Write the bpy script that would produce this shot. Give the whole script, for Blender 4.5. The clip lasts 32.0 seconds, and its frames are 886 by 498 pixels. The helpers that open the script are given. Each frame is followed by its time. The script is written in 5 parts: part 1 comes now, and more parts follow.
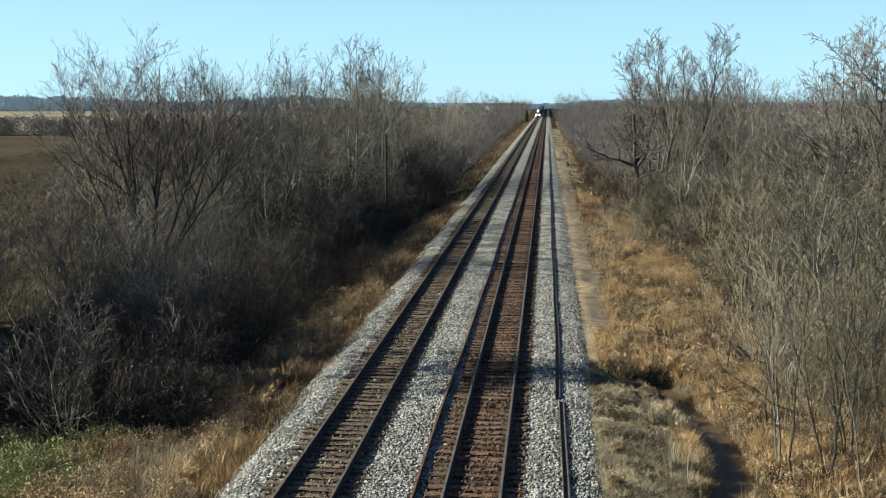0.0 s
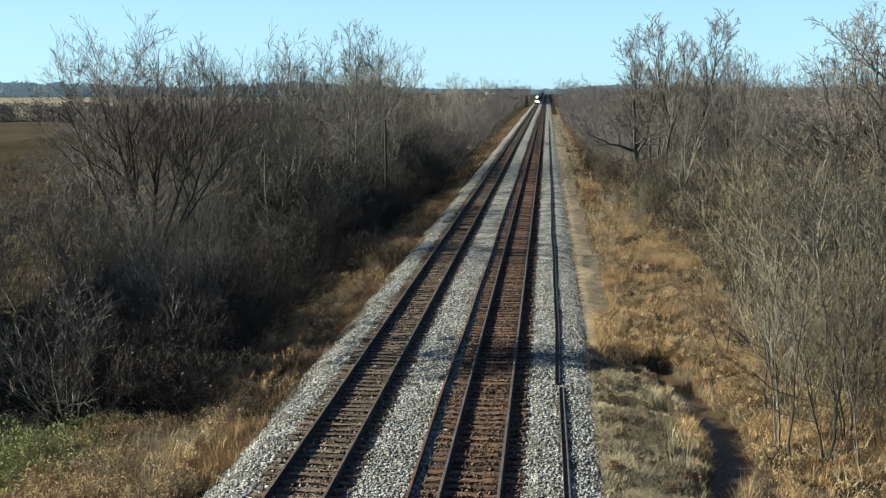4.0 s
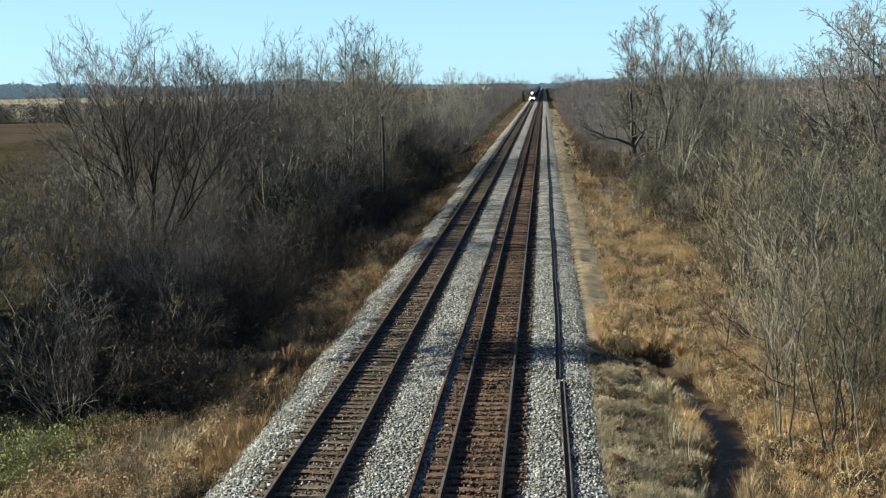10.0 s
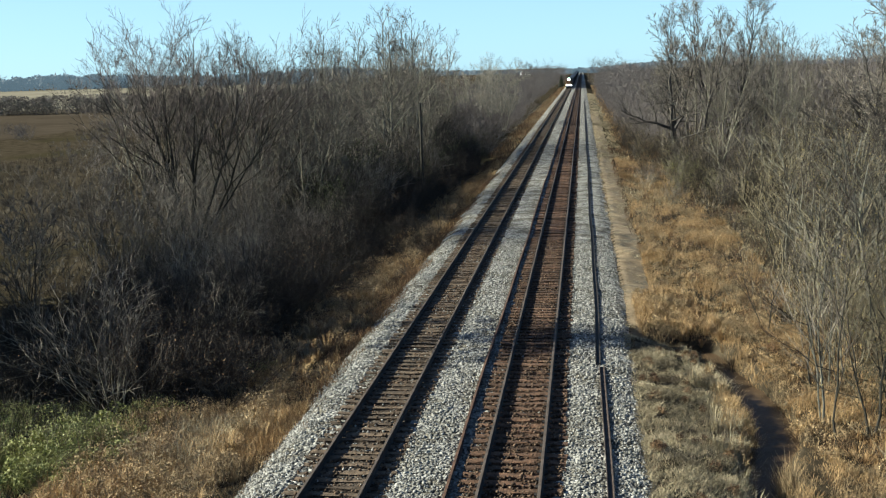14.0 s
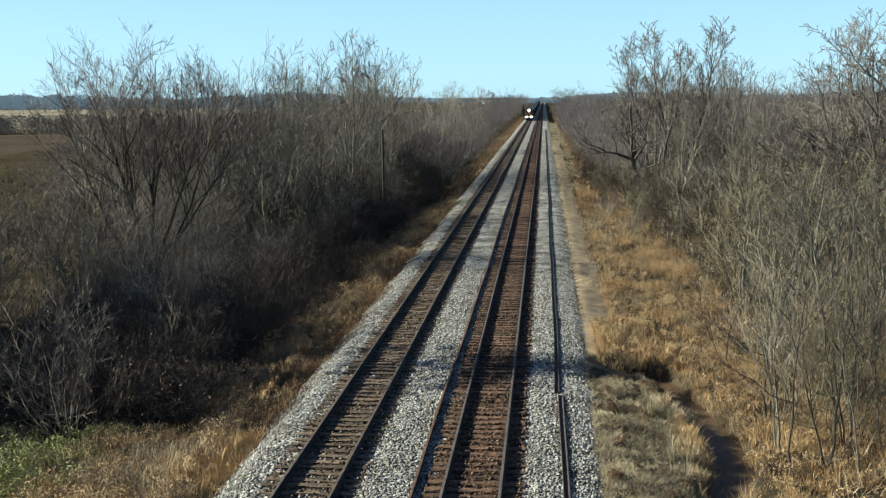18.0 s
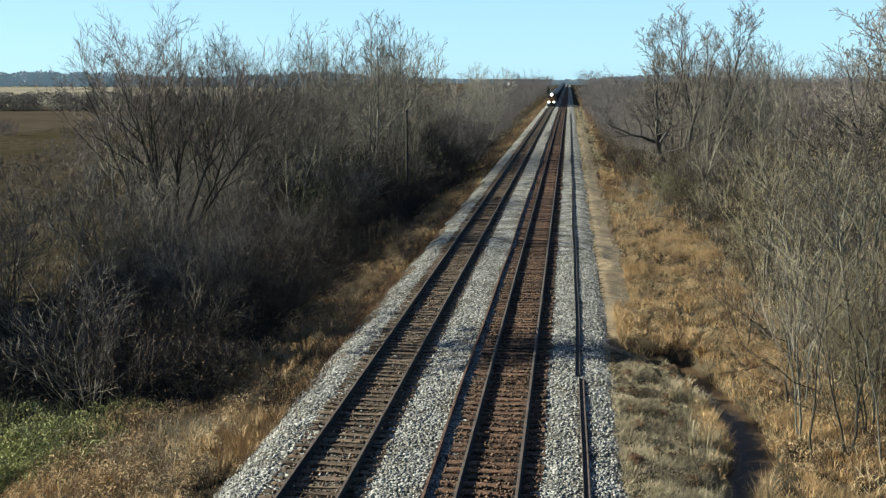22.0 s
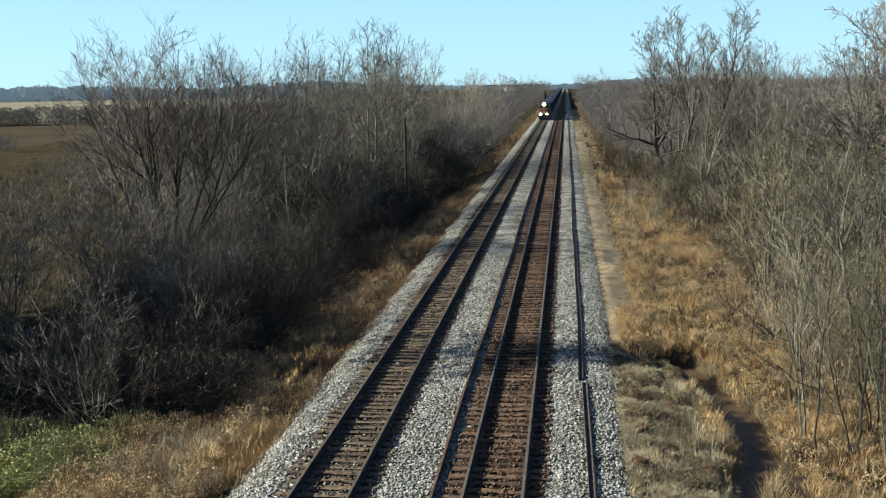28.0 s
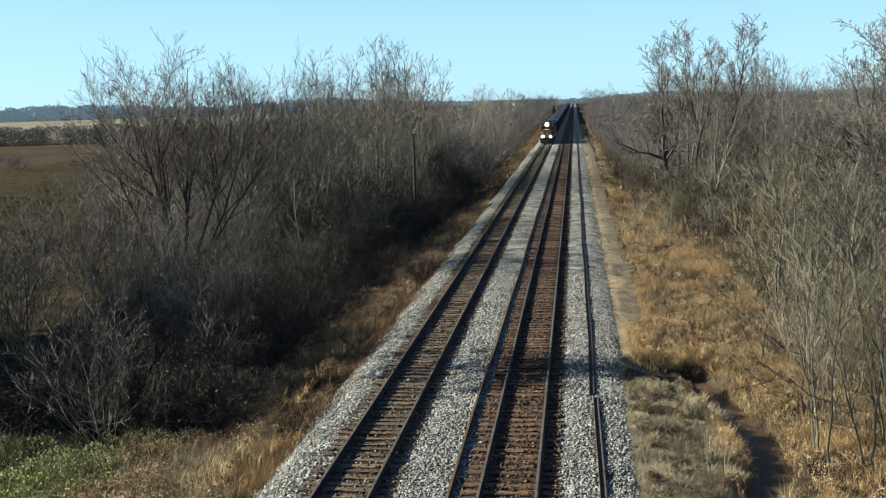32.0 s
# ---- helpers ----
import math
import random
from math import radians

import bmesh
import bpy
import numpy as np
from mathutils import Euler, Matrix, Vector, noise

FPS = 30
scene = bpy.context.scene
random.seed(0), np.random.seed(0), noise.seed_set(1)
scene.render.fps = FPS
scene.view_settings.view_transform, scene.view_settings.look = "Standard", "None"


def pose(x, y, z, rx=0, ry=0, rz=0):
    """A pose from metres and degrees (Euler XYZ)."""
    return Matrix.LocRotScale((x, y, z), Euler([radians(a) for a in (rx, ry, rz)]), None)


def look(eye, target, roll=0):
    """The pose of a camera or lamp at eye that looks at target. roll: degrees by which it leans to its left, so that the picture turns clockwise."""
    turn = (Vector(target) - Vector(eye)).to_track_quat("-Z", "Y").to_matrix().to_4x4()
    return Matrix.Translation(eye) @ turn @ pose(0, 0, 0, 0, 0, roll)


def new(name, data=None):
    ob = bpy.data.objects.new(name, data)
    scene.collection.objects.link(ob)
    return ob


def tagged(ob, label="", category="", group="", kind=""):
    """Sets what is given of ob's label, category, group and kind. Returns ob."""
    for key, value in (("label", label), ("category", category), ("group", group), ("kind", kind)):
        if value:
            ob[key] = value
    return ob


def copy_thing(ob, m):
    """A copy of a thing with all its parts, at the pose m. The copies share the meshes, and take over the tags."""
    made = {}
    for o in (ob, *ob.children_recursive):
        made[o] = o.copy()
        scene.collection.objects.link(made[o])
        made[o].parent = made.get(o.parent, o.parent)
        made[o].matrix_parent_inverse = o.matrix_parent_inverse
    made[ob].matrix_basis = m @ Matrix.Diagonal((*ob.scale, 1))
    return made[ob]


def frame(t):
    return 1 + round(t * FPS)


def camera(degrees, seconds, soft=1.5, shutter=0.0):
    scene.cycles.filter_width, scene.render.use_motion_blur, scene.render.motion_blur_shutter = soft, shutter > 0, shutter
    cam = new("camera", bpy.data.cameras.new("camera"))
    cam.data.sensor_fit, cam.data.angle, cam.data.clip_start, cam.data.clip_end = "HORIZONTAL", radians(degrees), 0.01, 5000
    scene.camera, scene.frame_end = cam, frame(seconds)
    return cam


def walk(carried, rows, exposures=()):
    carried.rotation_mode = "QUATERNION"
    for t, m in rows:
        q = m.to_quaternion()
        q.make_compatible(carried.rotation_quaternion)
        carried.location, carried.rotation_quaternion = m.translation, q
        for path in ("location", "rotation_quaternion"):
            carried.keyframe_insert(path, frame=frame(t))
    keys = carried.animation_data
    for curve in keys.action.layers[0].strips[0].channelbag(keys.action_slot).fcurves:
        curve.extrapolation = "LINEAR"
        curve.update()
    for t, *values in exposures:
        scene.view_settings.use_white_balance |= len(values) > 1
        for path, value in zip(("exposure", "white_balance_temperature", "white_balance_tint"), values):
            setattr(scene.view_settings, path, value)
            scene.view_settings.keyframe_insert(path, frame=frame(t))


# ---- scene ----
# The camera stands on an overpass, 10.1 m over the rail heads, and is held by hand.
cam = camera(44.85, 32.0, soft=1.2)
EYE = (0.0, 0.0, 10.32)
ROWS = [
    (0.0, 82.19, 0.119, 5.517), (0.5, 82.118, -0.136, 5.378), (1.0, 81.805, 0.281, 5.223),
    (1.5, 81.618, 0.342, 4.979), (2.0, 81.315, 0.132, 5.523), (2.5, 81.469, 0.295, 5.533),
    (4.5, 81.4, 0.138, 5.533), (5.0, 81.215, 0.185, 5.842), (5.5, 81.119, 0.202, 5.67),
    (6.0, 80.474, 0.304, 6.035), (6.5, 80.655, 0.373, 5.989), (7.0, 80.7, 0.388, 5.615),
    (7.5, 81.07, 0.673, 5.584), (8.0, 80.906, 0.481, 5.802), (8.5, 81.071, 0.838, 5.655),
    (9.0, 81.11, 0.492, 5.883), (9.5, 81.033, 0.561, 5.375), (10.0, 81.215, 0.961, 5.318),
    (10.5, 80.614, 0.701, 5.566), (11.0, 80.504, 0.639, 5.38), (11.5, 80.828, 0.933, 5.667),
    (12.0, 80.423, 0.842, 5.452), (12.5, 80.478, 1.111, 6.158), (13.0, 79.799, 1.503, 7.538),
    (13.5, 80.033, 1.506, 7.734), (14.0, 80.533, 1.695, 7.289), (14.5, 80.99, 0.532, 6.957),
    (15.0, 81.23, 0.48, 6.116), (15.5, 81.585, 0.717, 5.875), (17.5, 82.098, 0.464, 5.502),
    (18.0, 81.929, 0.628, 5.327), (18.5, 81.803, 0.521, 5.834), (19.0, 81.901, 0.534, 5.602),
    (19.5, 81.773, 0.584, 5.723), (20.0, 81.278, 0.205, 5.83), (20.5, 81.117, 0.131, 6.042),
    (21.0, 81.28, 0.139, 6.298), (21.5, 81.406, -0.063, 6.515), (22.0, 80.938, 0.055, 6.631),
    (22.5, 80.93, 0.075, 6.343), (23.0, 80.924, 0.209, 6.428), (23.5, 80.856, 0.065, 6.585),
    (24.0, 81.251, 0.401, 6.541), (24.5, 81.513, 0.388, 7.077), (25.0, 82.038, 0.204, 7.462),
    (25.5, 82.049, 0.123, 7.067), (27.5, 81.698, 0.667, 7.128), (28.0, 81.291, 1.175, 6.485),
    (28.5, 81.66, 0.968, 6.417), (29.0, 81.936, 0.806, 6.578), (29.5, 82.361, 0.17, 6.801),
    (30.0, 82.942, 1.009, 6.552), (30.5, 82.242, 1.428, 6.607), (31.0, 81.997, 1.663, 6.696),
    (31.5, 82.326, 2.092, 6.643), (32.0, 82.127, 1.716, 6.917),
]
walk(cam, [(t, pose(*EYE, rx, ry, rz)) for t, rx, ry, rz in ROWS], [(0.0, 1.35, 6000.0, -3.0), (32.0, 1.35, 6000.0, -3.0)])

# ---- world and sun ----
SUN_EL, SUN_AZ = 27.0, 268.0  # degrees; azimuth clockwise from +Y
world = bpy.data.worlds.new("sky")
scene.world = world
world.use_nodes = True
wn = world.node_tree.nodes
sky = wn.new("ShaderNodeTexSky")
sky.sky_type = "NISHITA"
sky.sun_disc = False
sky.sun_elevation, sky.sun_rotation = radians(SUN_EL), radians(SUN_AZ)
sky.air_density, sky.dust_density, sky.ozone_density = 0.52, 0.3, 1.9
wn["Background"].inputs["Strength"].default_value = 0.065
# pale haze, thickest low over the horizon and gone overhead
aim = wn.new("ShaderNodeTexCoord")
axes = wn.new("ShaderNodeSeparateXYZ")
world.node_tree.links.new(aim.outputs["Generated"], axes.inputs[0])
thick = wn.new("ShaderNodeValToRGB")
thick.color_ramp.interpolation = "EASE"
thick.color_ramp.elements[0].position, thick.color_ramp.elements[1].position = 0.0, 0.32
thick.color_ramp.elements[0].color, thick.color_ramp.elements[1].color = (0.72, 0.72, 0.72, 1), (0, 0, 0, 1)
world.node_tree.links.new(axes.outputs[2], thick.inputs[0])
haze = wn.new("ShaderNodeMix")
haze.data_type = "RGBA"
haze.inputs[7].default_value = (3.7, 5.4, 6.5, 1)
world.node_tree.links.new(thick.outputs[0], haze.inputs[0])
world.node_tree.links.new(sky.outputs[0], haze.inputs[6])
world.node_tree.links.new(haze.outputs[2], wn["Background"].inputs["Color"])

sun = new("sun", bpy.data.lights.new("sun", "SUN"))
sun.data.energy, sun.data.angle, sun.data.color = 5.0, radians(0.55), (1.0, 0.89, 0.72)
_a, _e = radians(SUN_AZ), radians(SUN_EL)
sun.matrix_world = look((80 * math.sin(_a) * math.cos(_e), 80 * math.cos(_a) * math.cos(_e), 80 * math.sin(_e)), (0, 0, 0))


# ---- materials ----
def material(name, dark, light, scale=3.0, rough=0.85, metal=0.0, bump=0.0, bump_scale=40.0, island=0.0, each=0.0, fine=0.35, spots=None, spot_scale=1.0, spot_at=0.62, spec=0.3):
    """Two colours mixed by broad and fine noise; island and each vary the brightness piece by piece and object by object; spots: a third colour in patches."""
    m = bpy.data.materials.new(name)
    m.use_nodes = True
    nt = m.node_tree
    n, link = nt.nodes, nt.links.new
    b = n["Principled BSDF"]
    b.inputs["Roughness"].default_value, b.inputs["Metallic"].default_value = rough, metal
    b.inputs["Specular IOR Level"].default_value = spec
    tc = n.new("ShaderNodeTexCoord")

    def tex(s, detail=5.0):
        t = n.new("ShaderNodeTexNoise")
        t.inputs["Scale"].default_value, t.inputs["Detail"].default_value = s, detail
        link(tc.outputs["Object"], t.inputs["Vector"])
        return t.outputs["Fac"]

    def maths(op, a, c):
        t = n.new("ShaderNodeMath")
        t.operation = op
        for i, v in enumerate((a, c)):
            if isinstance(v, (int, float)):
                t.inputs[i].default_value = v
            else:
                link(v, t.inputs[i])
        return t.outputs[0]

    fac = maths("ADD", maths("MULTIPLY", tex(scale), 1.0 - fine), maths("MULTIPLY", tex(scale * 9.0), fine))
    ramp = n.new("ShaderNodeValToRGB")
    ramp.color_ramp.elements[0].position, ramp.color_ramp.elements[1].position = 0.36, 0.64
    ramp.color_ramp.elements[0].color, ramp.color_ramp.elements[1].color = (*dark, 1), (*light, 1)
    link(fac, ramp.inputs[0])
    colour = ramp.outputs[0]
    if spots:
        sr = n.new("ShaderNodeValToRGB")
        sr.color_ramp.elements[0].position, sr.color_ramp.elements[1].position = spot_at - 0.06, spot_at + 0.06
        link(tex(spot_scale, 8.0), sr.inputs[0])
        mx = n.new("ShaderNodeMix")
        mx.data_type = "RGBA"
        link(sr.outputs[0], mx.inputs[0])
        link(colour, mx.inputs[6])
        mx.inputs[7].default_value = (*spots, 1)
        colour = mx.outputs[2]
    if island or each:
        hsv = n.new("ShaderNodeHueSaturation")
        v = None
        if island:
            g = n.new("ShaderNodeNewGeometry")
            v = maths("ADD", maths("MULTIPLY", g.outputs["Random Per Island"], 2 * island), 1.0 - island)
        if each:
            o = n.new("ShaderNodeObjectInfo")
            w = maths("ADD", maths("MULTIPLY", o.outputs["Random"], 2 * each), 1.0 - each)
            v = maths("MULTIPLY", v, w) if v else w
        link(v, hsv.inputs["Value"])
        link(colour, hsv.inputs["Color"])
        colour = hsv.outputs[0]
    link(colour, b.inputs["Base Color"])
    if bump:
        bp = n.new("ShaderNodeBump")
        bp.inputs["Strength"].default_value, bp.inputs["Distance"].default_value = bump, 0.03
        link(tex(bump_scale, 3.0), bp.inputs["Height"])
        link(bp.outputs[0], b.inputs["Normal"])
    return m


def glow(name, colour, strength):
    m = bpy.data.materials.new(name)
    m.use_nodes = True
    b = m.node_tree.nodes["Principled BSDF"]
    b.inputs["Base Color"].default_value = (*colour, 1)
    b.inputs["Emission Color"].default_value = (*colour, 1)
    b.inputs["Emission Strength"].default_value = strength
    return m


def crushed_stone(name="crushed_stone", low=(0.034, 0.032, 0.03), high=(0.42, 0.406, 0.38), soil=(0.45, 0.42, 0.37)):
    """Angular stones of about 6 cm: each cell its own grey and its own facet, with patches for dirt and twig shadow."""
    m = bpy.data.materials.new(name)
    m.use_nodes = True
    nt = m.node_tree
    n, link = nt.nodes, nt.links.new
    b = n["Principled BSDF"]
    b.inputs["Roughness"].default_value, b.inputs["Specular IOR Level"].default_value = 0.9, 0.2
    tc = n.new("ShaderNodeTexCoord")
    cells = n.new("ShaderNodeTexVoronoi")
    cells.inputs["Scale"].default_value = 10.5
    link(tc.outputs["Object"], cells.inputs["Vector"])
    sep = n.new("ShaderNodeSeparateColor")
    link(cells.outputs["Color"], sep.inputs[0])
    ramp = n.new("ShaderNodeValToRGB")
    ramp.color_ramp.elements[0].color, ramp.color_ramp.elements[1].color = (*low, 1), (*high, 1)
    link(sep.outputs[0], ramp.inputs[0])
    # broad dark patches: dirt, with mottled twig shadow painted in
    mottle = n.new("ShaderNodeTexNoise")
    mottle.inputs["Scale"].default_value, mottle.inputs["Detail"].default_value = 0.7, 6.0
    link(tc.outputs["Object"], mottle.inputs["Vector"])
    gr = n.new("ShaderNodeValToRGB")
    gr.color_ramp.elements[0].position, gr.color_ramp.elements[1].position = 0.44, 0.6
    gr.color_ramp.elements[0].color, gr.color_ramp.elements[1].color = (1, 1, 1, 1), (*soil, 1)
    link(mottle.outputs["Fac"], gr.inputs[0])
    mx = n.new("ShaderNodeMix")
    mx.data_type, mx.blend_type = "RGBA", "MULTIPLY"
    mx.inputs[0].default_value = 1.0
    link(ramp.outputs[0], mx.inputs[6])
    link(gr.outputs[0], mx.inputs[7])
    link(mx.outputs[2], b.inputs["Base Color"])
    bp = n.new("ShaderNodeBump")
    bp.inputs["Strength"].default_value, bp.inputs["Distance"].default_value = 1.0, 0.06
    link(cells.outputs["Distance"], bp.inputs["Height"])
    bp.invert = True
    link(bp.outputs[0], b.inputs["Normal"])
    return m


M_TREELINE = material("treeline_haze_glow", (0.07, 0.072, 0.078), (0.1, 0.1, 0.105), scale=0.02, island=0.1)
_far = M_TREELINE.node_tree.nodes["Principled BSDF"].inputs  # a backdrop of far distance; its bluish glow stands in for haze
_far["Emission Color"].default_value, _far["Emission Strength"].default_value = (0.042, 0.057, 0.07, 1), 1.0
M_BALLAST = crushed_stone()
# stone among the ties: grime and rust, painted darker still for gap shade
M_BALLAST_GRIME_SHADE = crushed_stone("grimy_shade_dark_stone", (0.014, 0.011, 0.009), (0.13, 0.105, 0.086), (0.5, 0.43, 0.37))
M_BALLAST_RUST_SHADE = crushed_stone("rusty_shade_dark_stone", (0.01, 0.006, 0.004), (0.062, 0.035, 0.022), (0.6, 0.5, 0.4))
M_STONE = material("loose_stone", (0.12, 0.117, 0.111), (0.3, 0.289, 0.271), scale=6.0, island=0.65)
M_DEBRIS = material("rust_brown_debris", (0.018, 0.011, 0.0075), (0.14, 0.09, 0.058), scale=6.0, island=0.7)
M_TIE = material("weathered_tie", (0.042, 0.03, 0.021), (0.155, 0.11, 0.076), scale=5.0, bump=0.6, bump_scale=30.0, each=0.35)
M_TIE_RUST = material("rust_stained_tie", (0.026, 0.0155, 0.011), (0.14, 0.077, 0.047), scale=4.0, bump=0.9, bump_scale=22.0, each=0.5)
M_RAIL = material("rail_steel", (0.011, 0.01, 0.009), (0.031, 0.024, 0.021), scale=2.0, rough=0.75)
M_HEAD = material("worn_rail_head", (0.06, 0.047, 0.04), (0.115, 0.09, 0.078), scale=3.0, rough=0.75, spec=0.15)
M_RUST = material("rusty_rail", (0.045, 0.023, 0.016), (0.125, 0.068, 0.046), scale=3.0, rough=0.85)
M_RUST_DULL = material("dull_brown_rail", (0.03, 0.022, 0.019), (0.085, 0.062, 0.053), scale=3.0, rough=0.85)
M_GROUND = material("dry_ground", (0.024, 0.019, 0.013), (0.072, 0.058, 0.04), scale=0.6, bump=0.6, bump_scale=9.0, spots=(0.04, 0.034, 0.02), spot_scale=0.05, spot_at=0.6, spec=0.0)
M_FIELD = material("harvested_field", (0.045, 0.036, 0.027), (0.075, 0.06, 0.045), scale=0.02, spots=(0.12, 0.1, 0.075), spot_scale=0.006, spot_at=0.62, spec=0.0)
M_STUBBLE = material("pale_stubble_field", (0.17, 0.15, 0.115), (0.25, 0.225, 0.175), scale=0.01, spec=0.0)
M_PATH = material("worn_tan_soil", (0.14, 0.1, 0.06), (0.29, 0.22, 0.138), scale=1.5, bump=0.5, bump_scale=14.0, spots=(0.12, 0.1, 0.07), spot_scale=0.8, spot_at=0.58)
M_WEEDS = material("rank_brown_weeds", (0.042, 0.0325, 0.026), (0.102, 0.081, 0.063), scale=0.2, island=0.4)
M_WATER = material("ditch_water", (0.06, 0.04, 0.025), (0.11, 0.075, 0.047), scale=0.8, rough=0.22, bump=0.12, bump_scale=4.0, spec=0.1)
M_WATER.node_tree.nodes["Principled BSDF"].inputs["IOR"].default_value = 1.2  # murky
M_GRASS = material("dry_grass", (0.21, 0.126, 0.056), (0.45, 0.312, 0.163), scale=0.6, island=0.45, spots=(0.23, 0.17, 0.1), spot_scale=0.55, spot_at=0.55)
M_GRASS_PALE = material("pale_matted_grass", (0.19, 0.155, 0.1), (0.43, 0.36, 0.24), scale=0.8, island=0.45, spots=(0.17, 0.14, 0.092), spot_scale=0.7, spot_at=0.56)
M_GRASS_RED = material("russet_weeds", (0.06, 0.034, 0.019), (0.17, 0.1, 0.052), scale=0.5, island=0.5)
M_BARK = material("grey_bark", (0.0686, 0.06283, 0.04929), (0.2156, 0.1978, 0.1562), scale=4.0, each=0.25, bump=0.4, bump_scale=20.0)
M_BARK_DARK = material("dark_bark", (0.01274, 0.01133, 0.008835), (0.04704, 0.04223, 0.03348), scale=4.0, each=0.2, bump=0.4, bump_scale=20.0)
M_BARK_OAK = material("rough_grey_bark", (0.022, 0.02, 0.018), (0.085, 0.075, 0.068), scale=3.0, each=0.2, bump=0.5, bump_scale=14.0)
M_BARK_LICHEN = material("greenish_grey_bark", (0.05, 0.048, 0.039), (0.165, 0.157, 0.13), scale=3.0, each=0.2, bump=0.4, bump_scale=18.0)
M_BARK_PALE = material("pale_bark", (0.168, 0.151, 0.123), (0.291, 0.269, 0.23), scale=3.0, each=0.15, bump=0.3, bump_scale=18.0)
M_TWIG_DARK = material("brown_twigs", (0.02156, 0.01699, 0.01442), (0.07252, 0.05871, 0.04929), scale=1.0, island=0.4, each=0.2)
M_TWIG_MID = material("grey_brown_twigs", (0.074, 0.0635, 0.0535), (0.242, 0.208, 0.176), scale=1.0, island=0.4, each=0.15)
M_TWIG_PLUM = material("plum_brown_twigs", (0.044, 0.034, 0.033), (0.155, 0.127, 0.12), scale=1.0, island=0.4, each=0.2)
M_TWIG_TAN = material("tan_twigs", (0.071, 0.061, 0.039), (0.248, 0.212, 0.142), scale=1.0, island=0.4, each=0.2)
M_LEAF_GREEN = material("green_leaves", (0.085, 0.115, 0.028), (0.24, 0.28, 0.085), scale=0.8, island=0.5, rough=0.6)
M_LEAF_DULL = material("dull_olive_leaves", (0.04, 0.045, 0.02), (0.11, 0.11, 0.05), scale=0.8, island=0.5, rough=0.7)
M_LEAF_LIME = material("yellow_green_leaves", (0.125, 0.135, 0.036), (0.33, 0.325, 0.12), scale=0.8, island=0.5, rough=0.6)
M_LEAF_CREAM = material("bleached_pale_leaves", (0.24, 0.2, 0.145), (0.42, 0.37, 0.29), scale=0.8, island=0.4, rough=0.8)
M_FLUFF = material("bleached_seed_heads", (0.21, 0.142, 0.075), (0.46, 0.335, 0.19), scale=0.7, island=0.5, spots=(0.19, 0.147, 0.095), spot_scale=0.5, spot_at=0.58)
M_LEAF_YELLOW = material("yellowing_leaves", (0.123, 0.095, 0.028), (0.235, 0.19, 0.067), scale=0.8, island=0.5, rough=0.7)
M_LEAF_BROWN = material("withered_leaves", (0.067, 0.039, 0.022), (0.179, 0.112, 0.062), scale=0.8, island=0.5, rough=0.8)
M_CEDAR = material("dark_evergreen", (0.02, 0.026, 0.016), (0.05, 0.058, 0.035), scale=1.0, island=0.4)
M_HEDGE = material("bare_hedgerow", (0.085, 0.076, 0.072), (0.125, 0.111, 0.104), scale=0.1, island=0.12)
M_WOODS = material("far_bare_woods", (0.095, 0.083, 0.081), (0.138, 0.12, 0.117), scale=0.05, island=0.12)
M_LOCO = material("dark_locomotive_paint", (0.012, 0.012, 0.014), (0.03, 0.03, 0.034), scale=0.8, rough=0.45)
M_ORANGE = material("weathered_orange_paint", (0.06, 0.028, 0.013), (0.115, 0.058, 0.026), scale=1.2, rough=0.5)
M_CAR = material("sooty_hopper_steel", (0.013, 0.0145, 0.02), (0.044, 0.046, 0.056), scale=0.7, rough=0.7, each=0.25)
M_COAL = material("coal", (0.006, 0.006, 0.007), (0.02, 0.02, 0.022), scale=3.0, rough=0.5, bump=1.0, bump_scale=8.0)
M_WHEEL = material("wheel_steel", (0.03, 0.022, 0.018), (0.08, 0.06, 0.05), scale=2.0, rough=0.6, metal=0.5)
M_GLASS = material("dark_windscreen", (0.01, 0.012, 0.014), (0.02, 0.022, 0.025), scale=1.0, rough=0.08, spec=0.6)
M_LAMP = glow("headlight_glass", (1.0, 0.95, 0.84), 60.0)
M_WHITE = material("white_barn_paint", (0.7, 0.7, 0.68), (0.82, 0.82, 0.8), scale=0.4)
M_ROOF = material("grey_roof_metal", (0.3, 0.3, 0.31), (0.42, 0.42, 0.43), scale=0.4, rough=0.4)


# ---- mesh helpers ----
def mesh_of(name, verts, faces, mats):
    me = bpy.data.meshes.new(name)
    me.from_pydata(verts, [], faces)
    for m in mats if isinstance(mats, (list, tuple)) else [mats]:
        me.materials.append(m)
    me.update()
    return me


def tri_mesh(name, verts, tris, mat):
    """Fast mesh of triangles from arrays."""
    me = bpy.data.meshes.new(name)
    v, t = np.asarray(verts, np.float32), np.asarray(tris, np.int32)
    me.vertices.add(len(v))
    me.vertices.foreach_set("co", v.ravel())
    me.loops.add(len(t) * 3)
    me.loops.foreach_set("vertex_index", t.ravel())
    me.polygons.add(len(t))
    me.polygons.foreach_set("loop_start", np.arange(0, len(t) * 3, 3, dtype=np.int32))
    me.materials.append(mat)
    me.update(calc_edges=True)
    return me


def part(name, me, parent, label=""):
    ob = new(name, me)
    ob.parent = parent
    if label:
        ob["label"] = label
    return ob


def bm_part(name, bm, mat, parent, label=""):
    me = bpy.data.meshes.new(name)
    bm.to_mesh(me)
    bm.free()
    me.materials.append(mat)
    return part(name, me, parent, label)


